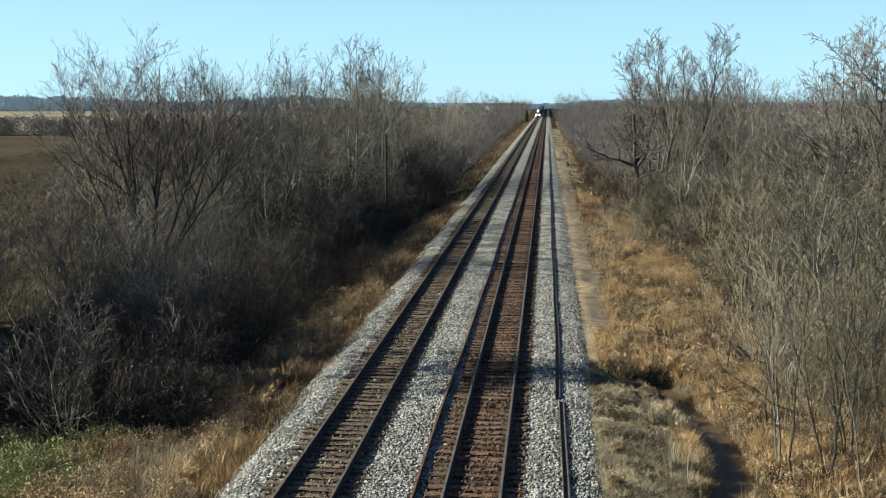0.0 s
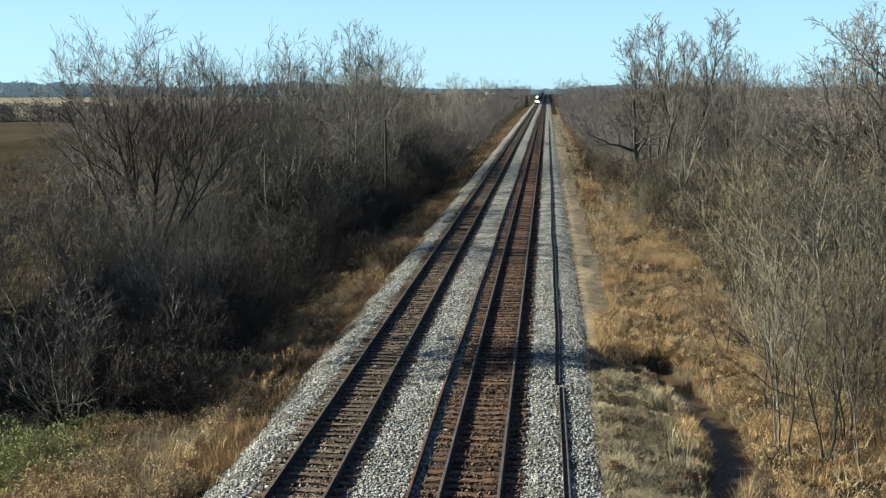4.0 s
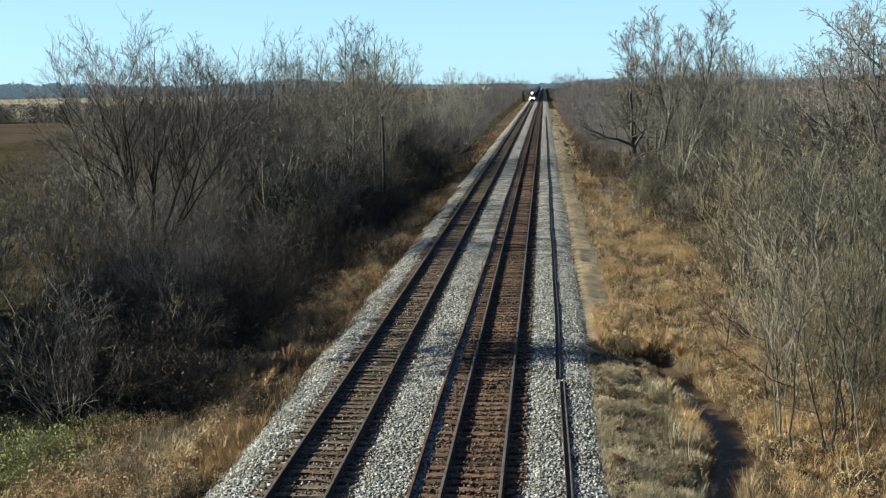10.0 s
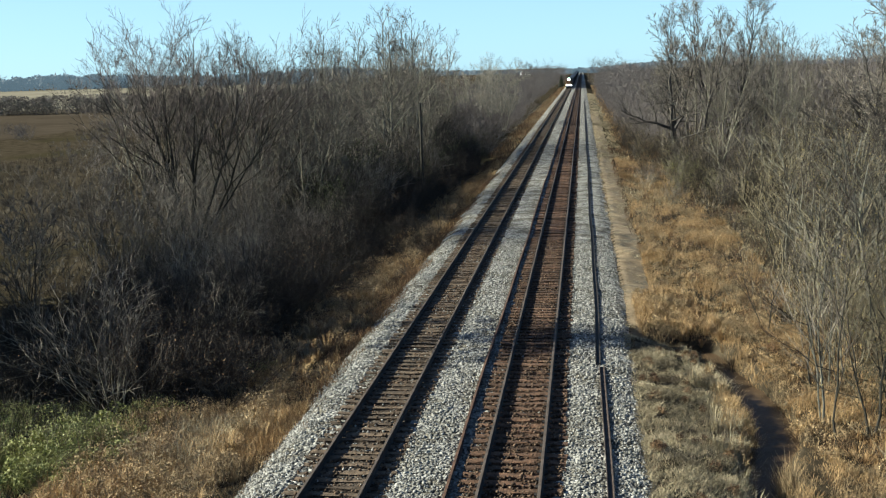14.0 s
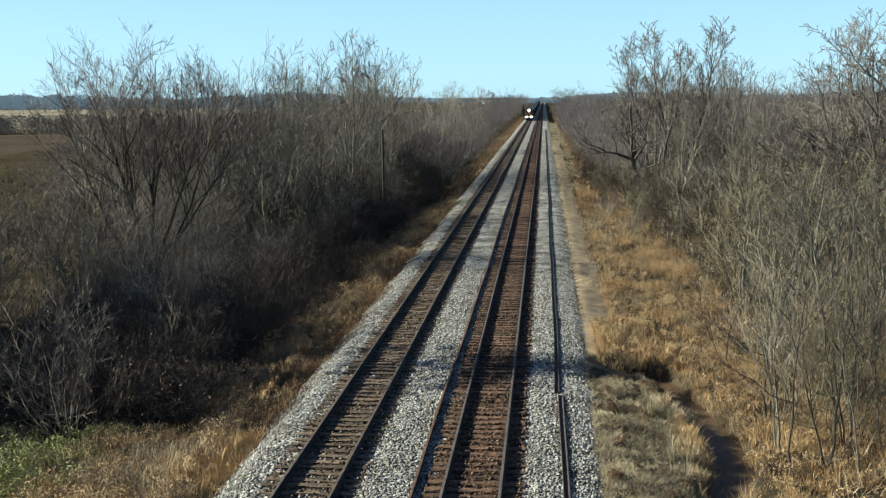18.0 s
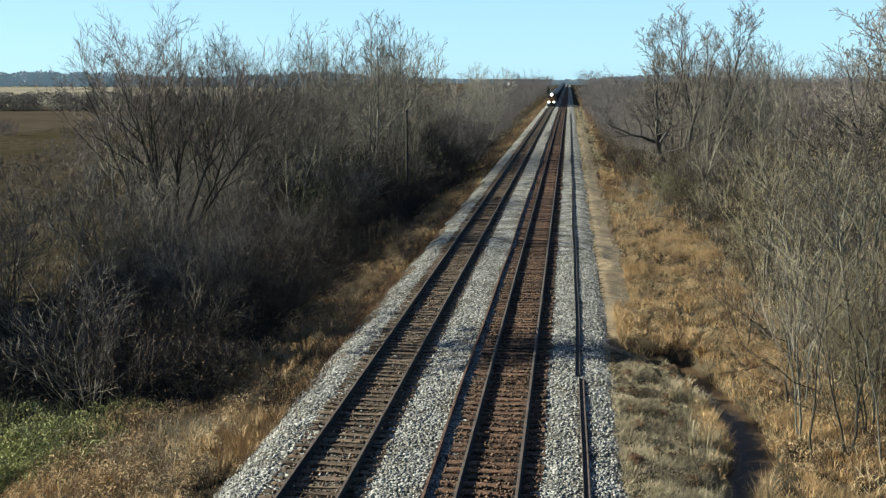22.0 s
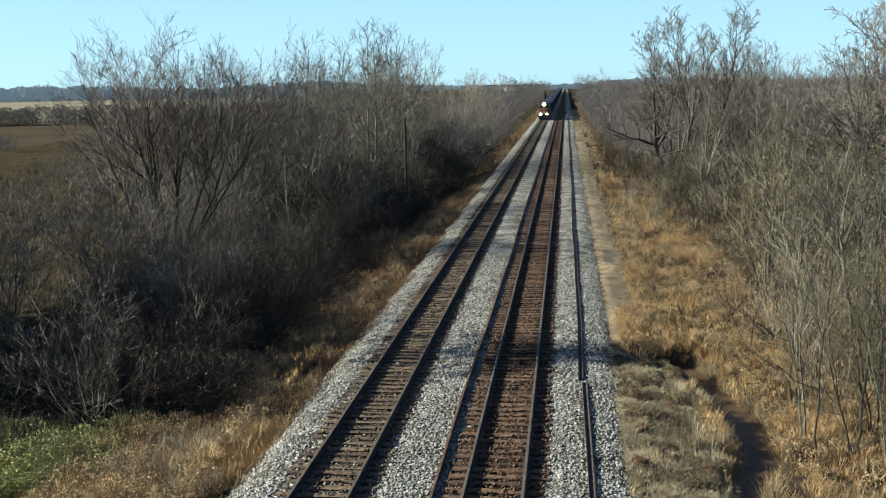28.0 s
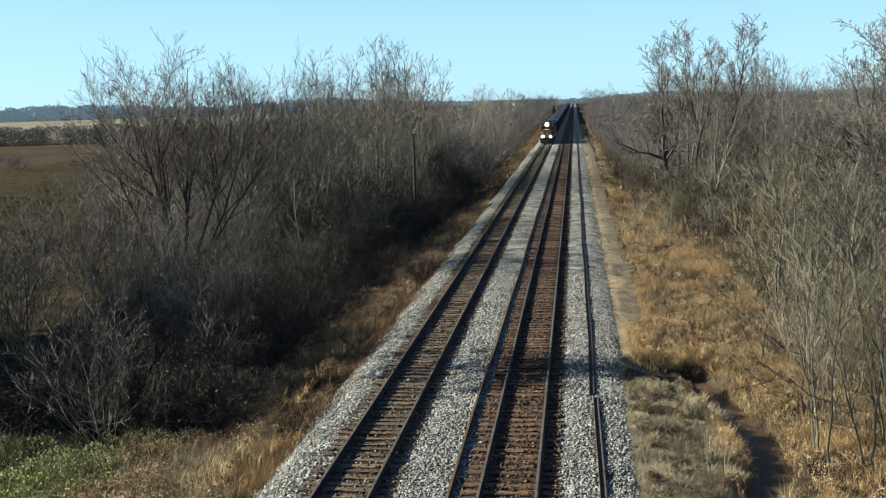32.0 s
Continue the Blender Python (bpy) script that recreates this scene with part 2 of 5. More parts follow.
def add_box(bm, x0, x1, y0, y1, z0, z1, bevel=0.0):
    vs = [bm.verts.new(p) for p in ((x0, y0, z0), (x1, y0, z0), (x1, y1, z0), (x0, y1, z0), (x0, y0, z1), (x1, y0, z1), (x1, y1, z1), (x0, y1, z1))]
    fs = [bm.faces.new([vs[i] for i in f]) for f in ((3, 2, 1, 0), (4, 5, 6, 7), (0, 1, 5, 4), (1, 2, 6, 5), (2, 3, 7, 6), (3, 0, 4, 7))]
    if bevel:
        edges = list({e for f in fs for e in f.edges})
        bmesh.ops.bevel(bm, geom=edges, offset=bevel, segments=1, affect="EDGES")


def box(name, dims, mat, parent, bevel=0.02, label=""):
    bm = bmesh.new()
    add_box(bm, *dims, bevel=bevel)
    return bm_part(name, bm, mat, parent, label)


def add_cyl(bm, centre, r, length, axis="x", sides=14, r2=None):
    m = Matrix.Translation(centre) @ {"x": pose(0, 0, 0, 0, 90, 0), "y": pose(0, 0, 0, 90, 0, 0), "z": Matrix.Identity(4)}[axis]
    bmesh.ops.create_cone(bm, cap_ends=True, segments=sides, radius1=r, radius2=r if r2 is None else r2, depth=length, matrix=m)


def cyl(name, centre, r, length, mat, parent, axis="x", sides=14, label="", r2=None):
    bm = bmesh.new()
    add_cyl(bm, centre, r, length, axis, sides, r2)
    return bm_part(name, bm, mat, parent, label)


def sweep(name, profile, ys, mats, pick=None, dx=None):
    """A profile (x, z) drawn along y; pick gives each strip its material."""
    n = len(profile)
    verts, faces = [], []
    for j, y in enumerate(ys):
        off = dx[j] if dx is not None else 0.0
        verts += [(x + off, y, z) for x, z in profile]
    for j in range(len(ys) - 1):
        for i in range(n):
            k = (i + 1) % n
            faces.append((j * n + i, j * n + k, (j + 1) * n + k, (j + 1) * n + i))
    faces += [tuple(range(n)), tuple(range((len(ys) - 1) * n, len(ys) * n))[::-1]]
    me = mesh_of(name, verts, faces, mats)
    bm = bmesh.new()
    bm.from_mesh(me)
    bmesh.ops.recalc_face_normals(bm, faces=bm.faces)
    bm.to_mesh(me)
    bm.free()
    if pick:
        for q, poly in enumerate(me.polygons):
            if q < (len(ys) - 1) * n:
                poly.material_index = pick[q % n]
    return me


def wave(x, y, s, seed):
    """Smooth made-up unevenness from a few crossing waves, about -1 to 1."""
    a = np.sin(x * 1.3 / s + seed) * np.cos(y * 1.1 / s - 0.7 * seed)
    b = np.sin((x + 0.6 * y) * 2.3 / s + 2.1 * seed) * 0.5
    c = np.cos((0.8 * x - y) * 4.1 / s + 1.3 * seed) * 0.3
    return (a + b + c) / 1.8


def patchy(x, y, s, seed):
    """Smooth random patches of about s metres, about -1 to 1."""
    g = np.random.default_rng(int(seed) + 300).random((64, 64)) * 2 - 1
    fx, fy = np.asarray(x) / s + 500, np.asarray(y) / s + 500
    i, j = np.floor(fx).astype(int), np.floor(fy).astype(int)
    u, w = fx - i, fy - j
    u, w = u * u * (3 - 2 * u), w * w * (3 - 2 * w)
    i0, i1, j0, j1 = i % 64, (i + 1) % 64, j % 64, (j + 1) % 64
    return (g[i0, j0] * (1 - u) + g[i1, j0] * u) * (1 - w) + (g[i0, j1] * (1 - u) + g[i1, j1] * u) * w


def step(e0, e1, v):
    t = np.clip((v - e0) / (e1 - e0), 0.0, 1.0)
    return t * t * (3 - 2 * t)


# ---- the plan: tracks run along y; z = 0 is the top of the ties ----
TRACK_L, TRACK_R, HALF = -6.23, -1.863, 0.7525
FAR = 1650.0
DITCH = [(4.75, 42.8), (5.1, 40.3), (5.5, 37.5), (5.95, 34.2), (5.75, 32.3), (5.0, 30.2), (4.8, 28.0), (4.9, 24.0), (5.1, 18.0), (5.2, 5.0), (5.2, -60.0)]
GULLY = [(1.55, 42.7), (3.2, 42.4), (4.75, 42.7)]
WATER_Z = -1.32


def ditch_distance(x, y, line=DITCH):
    """Distance to the ditch's line and its half width there."""
    best = np.full(np.shape(x), 1e9)
    for (x0, y0), (x1, y1) in zip(line, line[1:]):
        dx, dy = x1 - x0, y1 - y0
        t = np.clip(((x - x0) * dx + (y - y0) * dy) / (dx * dx + dy * dy), 0, 1)
        best = np.minimum(best, np.hypot(x - x0 - t * dx, y - y0 - t * dy))
    return best, 0.24 + 0.27 * np.exp(-((y - 36.5) / 4.5) ** 2)


def ground_z(x, y):
    x, y = np.asarray(x, float), np.asarray(y, float)
    left, right = step(-8.6, -12.5, x), step(1.3, 3.0, x)
    z = -0.62 - 0.75 * left
    z = np.where(x > 0, np.interp(x, [0.9, 1.3, 1.6, 2.2, 2.9, 4.6, 8.0, 14.0], [-0.5, -0.3, -0.17, -0.2, -0.34, -0.72, -1.0, -1.25]), z)
    rough = np.maximum(left, right) * step(500, 200, np.hypot(x, y))
    z = z + rough * (0.17 * patchy(x, y, 3.2, 1) + 0.09 * patchy(x, y, 0.9, 2))
    r = np.hypot(x, y)
    z = z + 5.5 * step(450, 2600, r) * step(14, 160, np.abs(x + 4))
    d, half = ditch_distance(x, y)
    z = z - 1.0 * step(half + 0.7, half - 0.12, d)
    g, _ = ditch_distance(x, y, GULLY)
    z = z - 0.85 * step(1.0, 0.25, g) * step(1.4, 2.4, x) * step(half + 0.3, half + 1.1, d)
    return z


def lines(*spans):
    """Rows of a grid: (from, to, step) after one another."""
    out = []
    for a, b, s in spans:
        out += list(np.arange(a, b, s))
    return np.array(out + [spans[-1][1]])


def build_ground():
    xs = lines((-4500, -600, 300), (-600, -120, 40), (-120, -40, 4), (-40, -18, 1.2), (-18, 2, 0.8), (2, 12, 0.3), (12, 40, 1.4), (40, 120, 6), (120, 600, 40), (600, 4500, 300))
    ys = lines((-400, -40, 40), (-40, 16, 4), (16, 52, 0.35), (52, 110, 1.2), (110, 300, 6), (300, 900, 30), (900, 4800, 300))
    gx, gy = np.meshgrid(xs, ys)
    v = np.stack([gx, gy, ground_z(gx, gy)], -1).reshape(-1, 3)
    n = len(xs)
    j, i = np.meshgrid(np.arange(len(ys) - 1), np.arange(n - 1), indexing="ij")
    a = (j * n + i).ravel()
    tris = np.concatenate([np.stack([a, a + 1, a + n + 1], 1), np.stack([a, a + n + 1, a + n], 1)])
    me = tri_mesh("ground", v, tris, M_GROUND)
    me.materials.append(M_FIELD)
    me.materials.append(M_PATH)
    me.materials.append(M_STUBBLE)
    c = v[tris].mean(1)
    idx = ((np.abs(c[:, 0] + 4) > 120) | (c[:, 1] > 2000)).astype(np.int32)
    idx[(c[:, 0] > 1.5) & (c[:, 0] < np.where(c[:, 1] > 50, 3.3, 2.45)) & (c[:, 1] > 43) & (c[:, 1] < 260)] = 2
    idx[(c[:, 0] < -0.2 * c[:, 1]) & (c[:, 1] > 430) & (c[:, 1] < 1200)] = 3
    me.polygons.foreach_set("material_index", idx)
    me.polygons.foreach_set("use_smooth", np.ones(len(tris), bool))
    tagged(new("ground", me), "dry brown ground with leaf litter and harvested fields beyond", "ground", kind="structure")
    water = mesh_of("ditch_water", [(3.4, -60, WATER_Z), (8.2, -60, WATER_Z), (8.2, 49, WATER_Z), (3.4, 49, WATER_Z)], [(0, 1, 2, 3)], M_WATER)
    tagged(new("ditch_water", water), "dark still water in a narrow ditch", "water", kind="structure")


build_ground()


def build_ballast():
    ys = lines((-40, 16, 4), (16, 70, 0.25), (70, 140, 1.5), (140, FAR, 20))
    xs = np.array([-9.6, -9.1, -8.65, -8.3, -7.9, -7.6, -7.2, -6.7, -6.2, -5.7, -5.2, -4.85, -4.5, -4.2, -3.9, -3.6, -3.3, -2.9, -2.4, -1.9, -1.4, -0.9, -0.5, -0.2, 0.2, 0.5, 0.8, 1.1, 1.45, 1.9])
    prof = np.interp(xs, [-9.6, -9.1, -8.3, -7.7, -7.55, -4.9, -4.75, -4.1, -3.35, -3.2, -0.5, -0.4, 0.8, 1.25, 1.7, 1.9], [-1.0, -0.6, -0.12, -0.03, -0.075, -0.075, -0.03, -0.03, -0.035, -0.085, -0.085, -0.03, -0.05, -0.09, -0.16, -0.3])
    gx, gy = np.meshgrid(xs, ys)
    shoulder = np.clip(np.minimum(gx + 9.7, 2.0 - gx) / 1.2, 0.25, 1)
    gz = prof[None, :] + 0.016 * wave(gx, gy, 0.9, 4.0) + 0.012 * wave(gx, gy, 0.35, 6.0)
    gx2 = gx + (1 - shoulder) * 0.22 * wave(gx, gy, 2.2, 3.0)
    v = np.stack([gx2, gy, gz], -1).reshape(-1, 3)
    n = len(xs)
    j, i = np.meshgrid(np.arange(len(ys) - 1), np.arange(n - 1), indexing="ij")
    a = (j * n + i).ravel()
    tris = np.concatenate([np.stack([a, a + 1, a + n + 1], 1), np.stack([a, a + n + 1, a + n], 1)])
    me = tri_mesh("ballast", v, tris, M_BALLAST)
    me.materials.append(M_BALLAST_GRIME_SHADE)
    me.materials.append(M_BALLAST_RUST_SHADE)
    c = v[tris].mean(1)
    edge = 0.1 * wave(c[:, 0], c[:, 1], 0.5, 9.0)
    idx = (np.abs(c[:, 0] - TRACK_L) < 1.05 + edge).astype(np.int32) + 2 * (np.abs(c[:, 0] - TRACK_R) < 1.1 + edge)
    me.polygons.foreach_set("material_index", idx.astype(np.int32))
    tagged(new("ballast", me), "bed of pale grey crushed stone under two railway tracks", "ballast", kind="structure")
    return xs, prof


BX, BZ = build_ballast()


def ballast_z(x):
    return np.interp(x, BX, BZ)


RAIL = [(-0.07, 0.0), (0.07, 0.0), (0.07, 0.014), (0.012, 0.035), (0.012, 0.14), (0.037, 0.15), (0.037, 0.178), (0.03, 0.184), (-0.03, 0.184), (-0.037, 0.178), (-0.037, 0.15), (-0.012, 0.14), (-0.012, 0.035), (-0.07, 0.014)]
RAIL_PICK = [0, 0, 0, 0, 0, 0, 1, 1, 1, 0, 0, 0, 0, 0]


def build_track(name, x, tie_mat, label, seed):
    rnd = random.Random(seed)
    track = tagged(new(name), label, "railway track", kind="structure")
    track.location = (x, 0, 0)
    ys = lines((-40, 160, 10), (160, FAR, 60))
    for s in (-1, 1):
        me = sweep("rail", [(px + s * HALF, pz) for px, pz in RAIL], ys, [M_RAIL, M_HEAD], RAIL_PICK)
        part("rail", me, track, "dark steel rail with a worn bright head")
    # ties near by are pieces of their own, cut unevenly; five cuts are shared
    cuts = []
    for k in range(6):
        bm = bmesh.new()
        hw, hl = 0.112 + rnd.uniform(-0.008, 0.01), 1.3 + rnd.uniform(-0.04, 0.05)
        add_box(bm, -hl, hl, -hw, hw, -0.17, 0.0, bevel=0.012)
        bmesh.ops.subdivide_edges(bm, edges=[e for e in bm.edges if abs(e.verts[0].co.x - e.verts[1].co.x) > 1], cuts=6)
        for v in bm.verts:
            v.co += Vector((0, rnd.uniform(-0.05, 0.05), rnd.uniform(-0.035, 0.012)))
        me = bpy.data.meshes.new("tie")
        bm.to_mesh(me)
        bm.free()
        me.materials.append(tie_mat)
        cuts.append(me)
    y = -38.0
    count = 0
    rest_v, rest_f = [], []
    while y < FAR - 5:
        if y > 18.0 and count < 300:
            tie = part("tie", rnd.choice(cuts), track)
            tie.matrix_basis = pose(rnd.uniform(-0.07, 0.07), y + rnd.gauss(0, 0.02), rnd.uniform(-0.035, 0.004), 0, rnd.gauss(0, 0.4), rnd.gauss(0, 1.1))
        else:
            b = len(rest_v)
            hl, w = 1.3 + rnd.uniform(-0.05, 0.05), rnd.uniform(-0.02, 0.02)
            rest_v += [(sx * hl, y + sy * 0.11 + w * sx, z) for z in (-0.15, 0.0) for sx, sy in ((-1, -1), (1, -1), (1, 1), (-1, 1))]
            rest_f += [(b + 4, b + 5, b + 6, b + 7), (b, b + 1, b + 5, b + 4), (b + 1, b + 2, b + 6, b + 5), (b + 2, b + 3, b + 7, b + 6), (b + 3, b, b + 4, b + 7)]
        count += y > 18.0
        y += 0.5 + rnd.uniform(-0.03, 0.03)
    tagged(part("far_ties", mesh_of("far_ties", rest_v, rest_f, tie_mat), track), kind="stuff")
    # tie plates under the rails
    pv, pf = [], []
    for q in range(170):
        for s in (-1, 1):
            b, yy = len(pv), 18.0 + q * 0.5
            pv += [(s * HALF + sx * 0.14, yy + sy * 0.085, z) for z in (-0.01, 0.014) for sx, sy in ((-1, -1), (1, -1), (1, 1), (-1, 1))]
            pf += [(b + 4, b + 5, b + 6, b + 7), (b, b + 1, b + 5, b + 4), (b + 1, b + 2, b + 6, b + 5), (b + 2, b + 3, b + 7, b + 6), (b + 3, b, b + 4, b + 7)]
    tagged(part("tie_plates", mesh_of("tie_plates", pv, pf, M_RAIL), track, "rusty steel tie plates"), kind="stuff")
    return track


build_track("track_1", TRACK_L, M_TIE, "railway track on weathered brown wooden ties", 3)
build_track("track_2", TRACK_R, M_TIE_RUST, "railway track on rust-stained worn wooden ties", 5)


def loose_rail(x, y0, y1, label, seed, mat=M_RUST, head=False, skew=0.0, sunk=0.03, tipped=False):
    ys = lines((y0, min(y1, 160.0), 4.0), (160, y1, 30)) if y1 > 160 else lines((y0, y1, 3.0))
    rnd = random.Random(seed)
    z = float(ballast_z(x)) - sunk
    dx = [0.03 * math.sin(v * 0.11 + seed) + 0.02 * math.sin(v * 0.31) + skew * (v - y0) for v in ys]
    profile = [(pz - 0.092, 0.07 - px + z) for px, pz in RAIL] if tipped else [(px, pz + z) for px, pz in RAIL]
    me = sweep("loose_rail", profile, ys, [mat, M_HEAD if head else mat], RAIL_PICK, dx)
    ob = new("loose_rail", me)
    ob.location.x = x
    return tagged(ob, label, "rail", "rails lying beside the track")


loose_rail(-3.42, 12.0, 420.0, "long rusty rail lying on the ballast between the tracks", 1)
loose_rail(0.5, 36.8, 330.0, "long worn rail laid on the ballast beside the track", 2, M_RAIL, head=True, sunk=0.02, tipped=True)
loose_rail(0.585, 8.0, 36.4, "dull dark rail laid end to end with another", 4, M_RUST_DULL, sunk=0.02, tipped=True)


def scatter_stones(name, label, mat, seed, n, inside):
    """Loose angular stones on the ballast where it lies nearest; inside: those among the ties."""
    rng = np.random.default_rng(seed)
    y = 21.0 + 44.0 * rng.random(n) ** 1.25
    x = rng.uniform(-9.3, 1.7, n)
    on_tie = (np.abs(x - TRACK_L) < 1.3) | (np.abs(x - TRACK_R) < 1.3)
    ok = (on_tie & ((x > -4) | (rng.random(n) < 0.5))) if inside else ~on_tie | (rng.random(n) < np.where(x < -4, 0.17, 0.03))
    for c in (TRACK_L - HALF, TRACK_L + HALF, TRACK_R - HALF, TRACK_R + HALF, -3.42, 0.53):
        ok &= np.abs(x - c) > 0.1
    x, y, on_tie = x[ok], y[ok], on_tie[ok]
    n = len(x)
    z = np.interp(x, BX, BZ) + 0.012 + 0.016 * wave(x, y, 0.9, 4.0)
    if inside:
        z = rng.uniform(-0.07, 0.0, n)
    s = rng.uniform(0.026, 0.066, n)
    base = np.array([(1, 0, 0), (-1, 0, 0), (0, 1, 0), (0, -1, 0), (0, 0, 1), (0, 0, -1)], float)
    v = base[None] * s[:, None, None] * rng.uniform(0.6, 1.25, (n, 6, 1)) + rng.normal(0, 0.2, (n, 6, 3)) * s[:, None, None]
    a = rng.uniform(0, 6.283, n)
    ca, sa = np.cos(a)[:, None], np.sin(a)[:, None]
    tx = v[..., 0] * ca - v[..., 1] * sa + x[:, None]
    ty = v[..., 0] * sa + v[..., 1] * ca + y[:, None]
    v = np.stack([tx, ty, v[..., 2] * 0.8 + z[:, None]], -1).reshape(-1, 3)
    f = np.array([(0, 2, 4), (2, 1, 4), (1, 3, 4), (3, 0, 4), (2, 0, 5), (1, 2, 5), (3, 1, 5), (0, 3, 5)])
    t = (np.arange(n)[:, None, None] * 6 + f[None]).reshape(-1, 3)
    tagged(new(name, tri_mesh(name, v, t, mat)), label, "stones", kind="stuff")


scatter_stones("ballast_stones", "loose pale grey crushed stones on the ballast bed", M_STONE, 8, 40000, False)
scatter_stones("tie_debris", "rust-brown stones and splinters among the ties", M_DEBRIS, 18, 30000, True)


# ---- bare trees and shrubs ----
def tube_mesh(name, segs, mat, bark=None, sides=3):
    """segs: rows of x0 y0 z0 r0 x1 y1 z1 r1; each becomes a three-sided tapering stick, or a thin point where r1 is 0."""
    s = np.array(segs, float)
    s = s[np.argsort((s[:, 3] < 0.014) + 2 * (s[:, 7] == 0), kind="stable")]  # stout sticks, thin ones, points
    k = int((s[:, 7] > 0).sum())
    closed = int((s[:k, 3] >= 0.014).sum()) if sides == 3 else 0
    p0, r0, p1, r1 = s[:, 0:3], s[:, 3:4], s[:, 4:7], s[:, 7:8]
    d = p1 - p0
    d /= np.maximum(np.linalg.norm(d, axis=1, keepdims=True), 1e-6)
    ref = np.where(np.abs(d[:, 2:3]) > 0.8, [[1.0, 0, 0]], [[0, 0, 1.0]])
    u = np.cross(d, ref)
    u /= np.linalg.norm(u, axis=1, keepdims=True)
    w = np.cross(d, u)
    ring = [np.cos(a) * u + np.sin(a) * w for a in (0, 2.094, 4.189)]
    low = np.stack([p0 + r0 * q for q in ring], 1)[:k]
    high = np.stack([p1 + r1 * q for q in ring], 1)[:k]
    turn = (np.arange(len(s)) * 2.399)[:, None]
    edge = (np.cos(turn) * u + np.sin(turn) * w) * r0
    tip = np.stack([p0 + edge, p0 - edge, p1], 1)[k:]
    v = np.concatenate([np.concatenate([low, high], 1).reshape(-1, 3), tip.reshape(-1, 3)])
    b = np.arange(k)[:, None] * 6
    c = 6 * k + np.arange(len(s) - k)[:, None] * 3
    t = np.concatenate([b + np.array(q) for q in ((0, 1, 4), (0, 4, 3), (1, 2, 5), (1, 5, 4))] + [b[:closed] + np.array(q) for q in ((2, 0, 3), (2, 3, 5))] + [c + np.array((0, 1, 2))])
    me = tri_mesh(name, v, t, mat)
    if bark:
        me.materials.append(bark)
        stout = (r0[:k, 0] > 0.017).astype(np.int32)
        thick = np.concatenate([np.tile(stout, 4), np.tile(stout[:closed], 2), np.zeros(len(s) - k, np.int32)])
        me.polygons.foreach_set("material_index", thick)
    return me


def ramify(seed, height, stems, spread, levels, trunk_r=0.06, low=0.25, lean=0.0, up=0.03, kink=0.1, taper=0.6, twig_r=0.008, tilts=None, bare=0.3):
    """Sticks of one bare plant. levels, from boughs to twigs: number, length as a share of the bearer's, least and most angle, pieces, lift, kink.
    low: where the boughs begin on a stem; bare: where shoots begin on a bough; tilts: stems with lean and heading of their own.
    Returns trunk sticks (six a stem), crown sticks and tips."""
    rnd = random.Random(seed)
    trunk, crown, tips = [], [], []

    def run(p, d, length, r, r_end, pieces, out, bend, lift):
        pts = [(p.copy(), r)]
        swing = Vector((rnd.gauss(0, 1), rnd.gauss(0, 1), rnd.gauss(0, 0.6))) * bend * 0.5
        for k in range(pieces):
            swing = -0.45 * swing + Vector((rnd.gauss(0, bend), rnd.gauss(0, bend), rnd.gauss(0, bend * 0.7)))
            d = (d + swing + Vector((0, 0, lift))).normalized()
            q = p + d * (length / pieces) * rnd.uniform(0.8, 1.2)
            ra, rb = (r + (r_end - r) * (j / pieces) for j in (k, k + 1))
            out.append((*p, ra, *q, rb))
            p = q
            pts.append((p.copy(), rb))
        return pts

    def along(pts, t):
        f = min(t, 0.999) * (len(pts) - 1)
        i = int(f)
        return pts[i][0].lerp(pts[i + 1][0], f - i), pts[i][1] + (pts[i + 1][1] - pts[i][1]) * (f - i), (pts[i + 1][0] - pts[i][0]).normalized()

    def bear(pts, length, level, start):
        number, share, a0, a1, pieces, lift, bend = levels[level]
        last = level == len(levels) - 1
        turn = rnd.uniform(0, 6.283)
        for k in range(number):
            t = start + (1.0 - start) * (k + rnd.random()) / number
            p, r, d = along(pts, t)
            turn += 2.4 + rnd.gauss(0, 0.5)
            side = d.orthogonal().normalized()
            side.rotate(Matrix.Rotation(turn, 3, d))
            angle = rnd.uniform(a0, a1)
            size = length * share * (1.0 + taper * (0.5 - t)) * rnd.uniform(0.6, 1.3)
            thick = max(r * rnd.uniform(0.55, 0.8), twig_r * (1.0 if last else 1.25))
            chain = run(p, (d * math.cos(angle) + side * math.sin(angle)).normalized(), size, thick, 0.0 if last else max(thick * 0.3, twig_r), pieces, crown, bend, lift)
            if last:
                tips.append(chain[-1][0])
            else:
                bear(chain, size, level + 1, bare)

    for n in range(stems):
        ang = 6.283 * (n + rnd.random()) / stems
        tilt = spread * rnd.uniform(0.3, 1.0) if stems > 1 else spread * 0.3
        if tilts:
            tilt, ang = tilts[n % len(tilts)]
        d = Vector((math.cos(ang) * math.sin(tilt) + lean, math.sin(ang) * math.sin(tilt), math.cos(tilt))).normalized()
        h = height * rnd.uniform(0.75, 1.0) / max(math.cos(tilt * 0.7), 0.6)
        r = trunk_r * rnd.uniform(0.7, 1.1)
        foot = Vector((math.cos(ang), math.sin(ang), 0)) * trunk_r * (0.0 if stems == 1 else rnd.uniform(0.6, 2.5))
        foot.z = -0.25
        pts = run(foot, d, h, r, r * 0.2, 6, trunk, kink, up)
        bear(pts, h, 0, low)
    return trunk, crown, tips


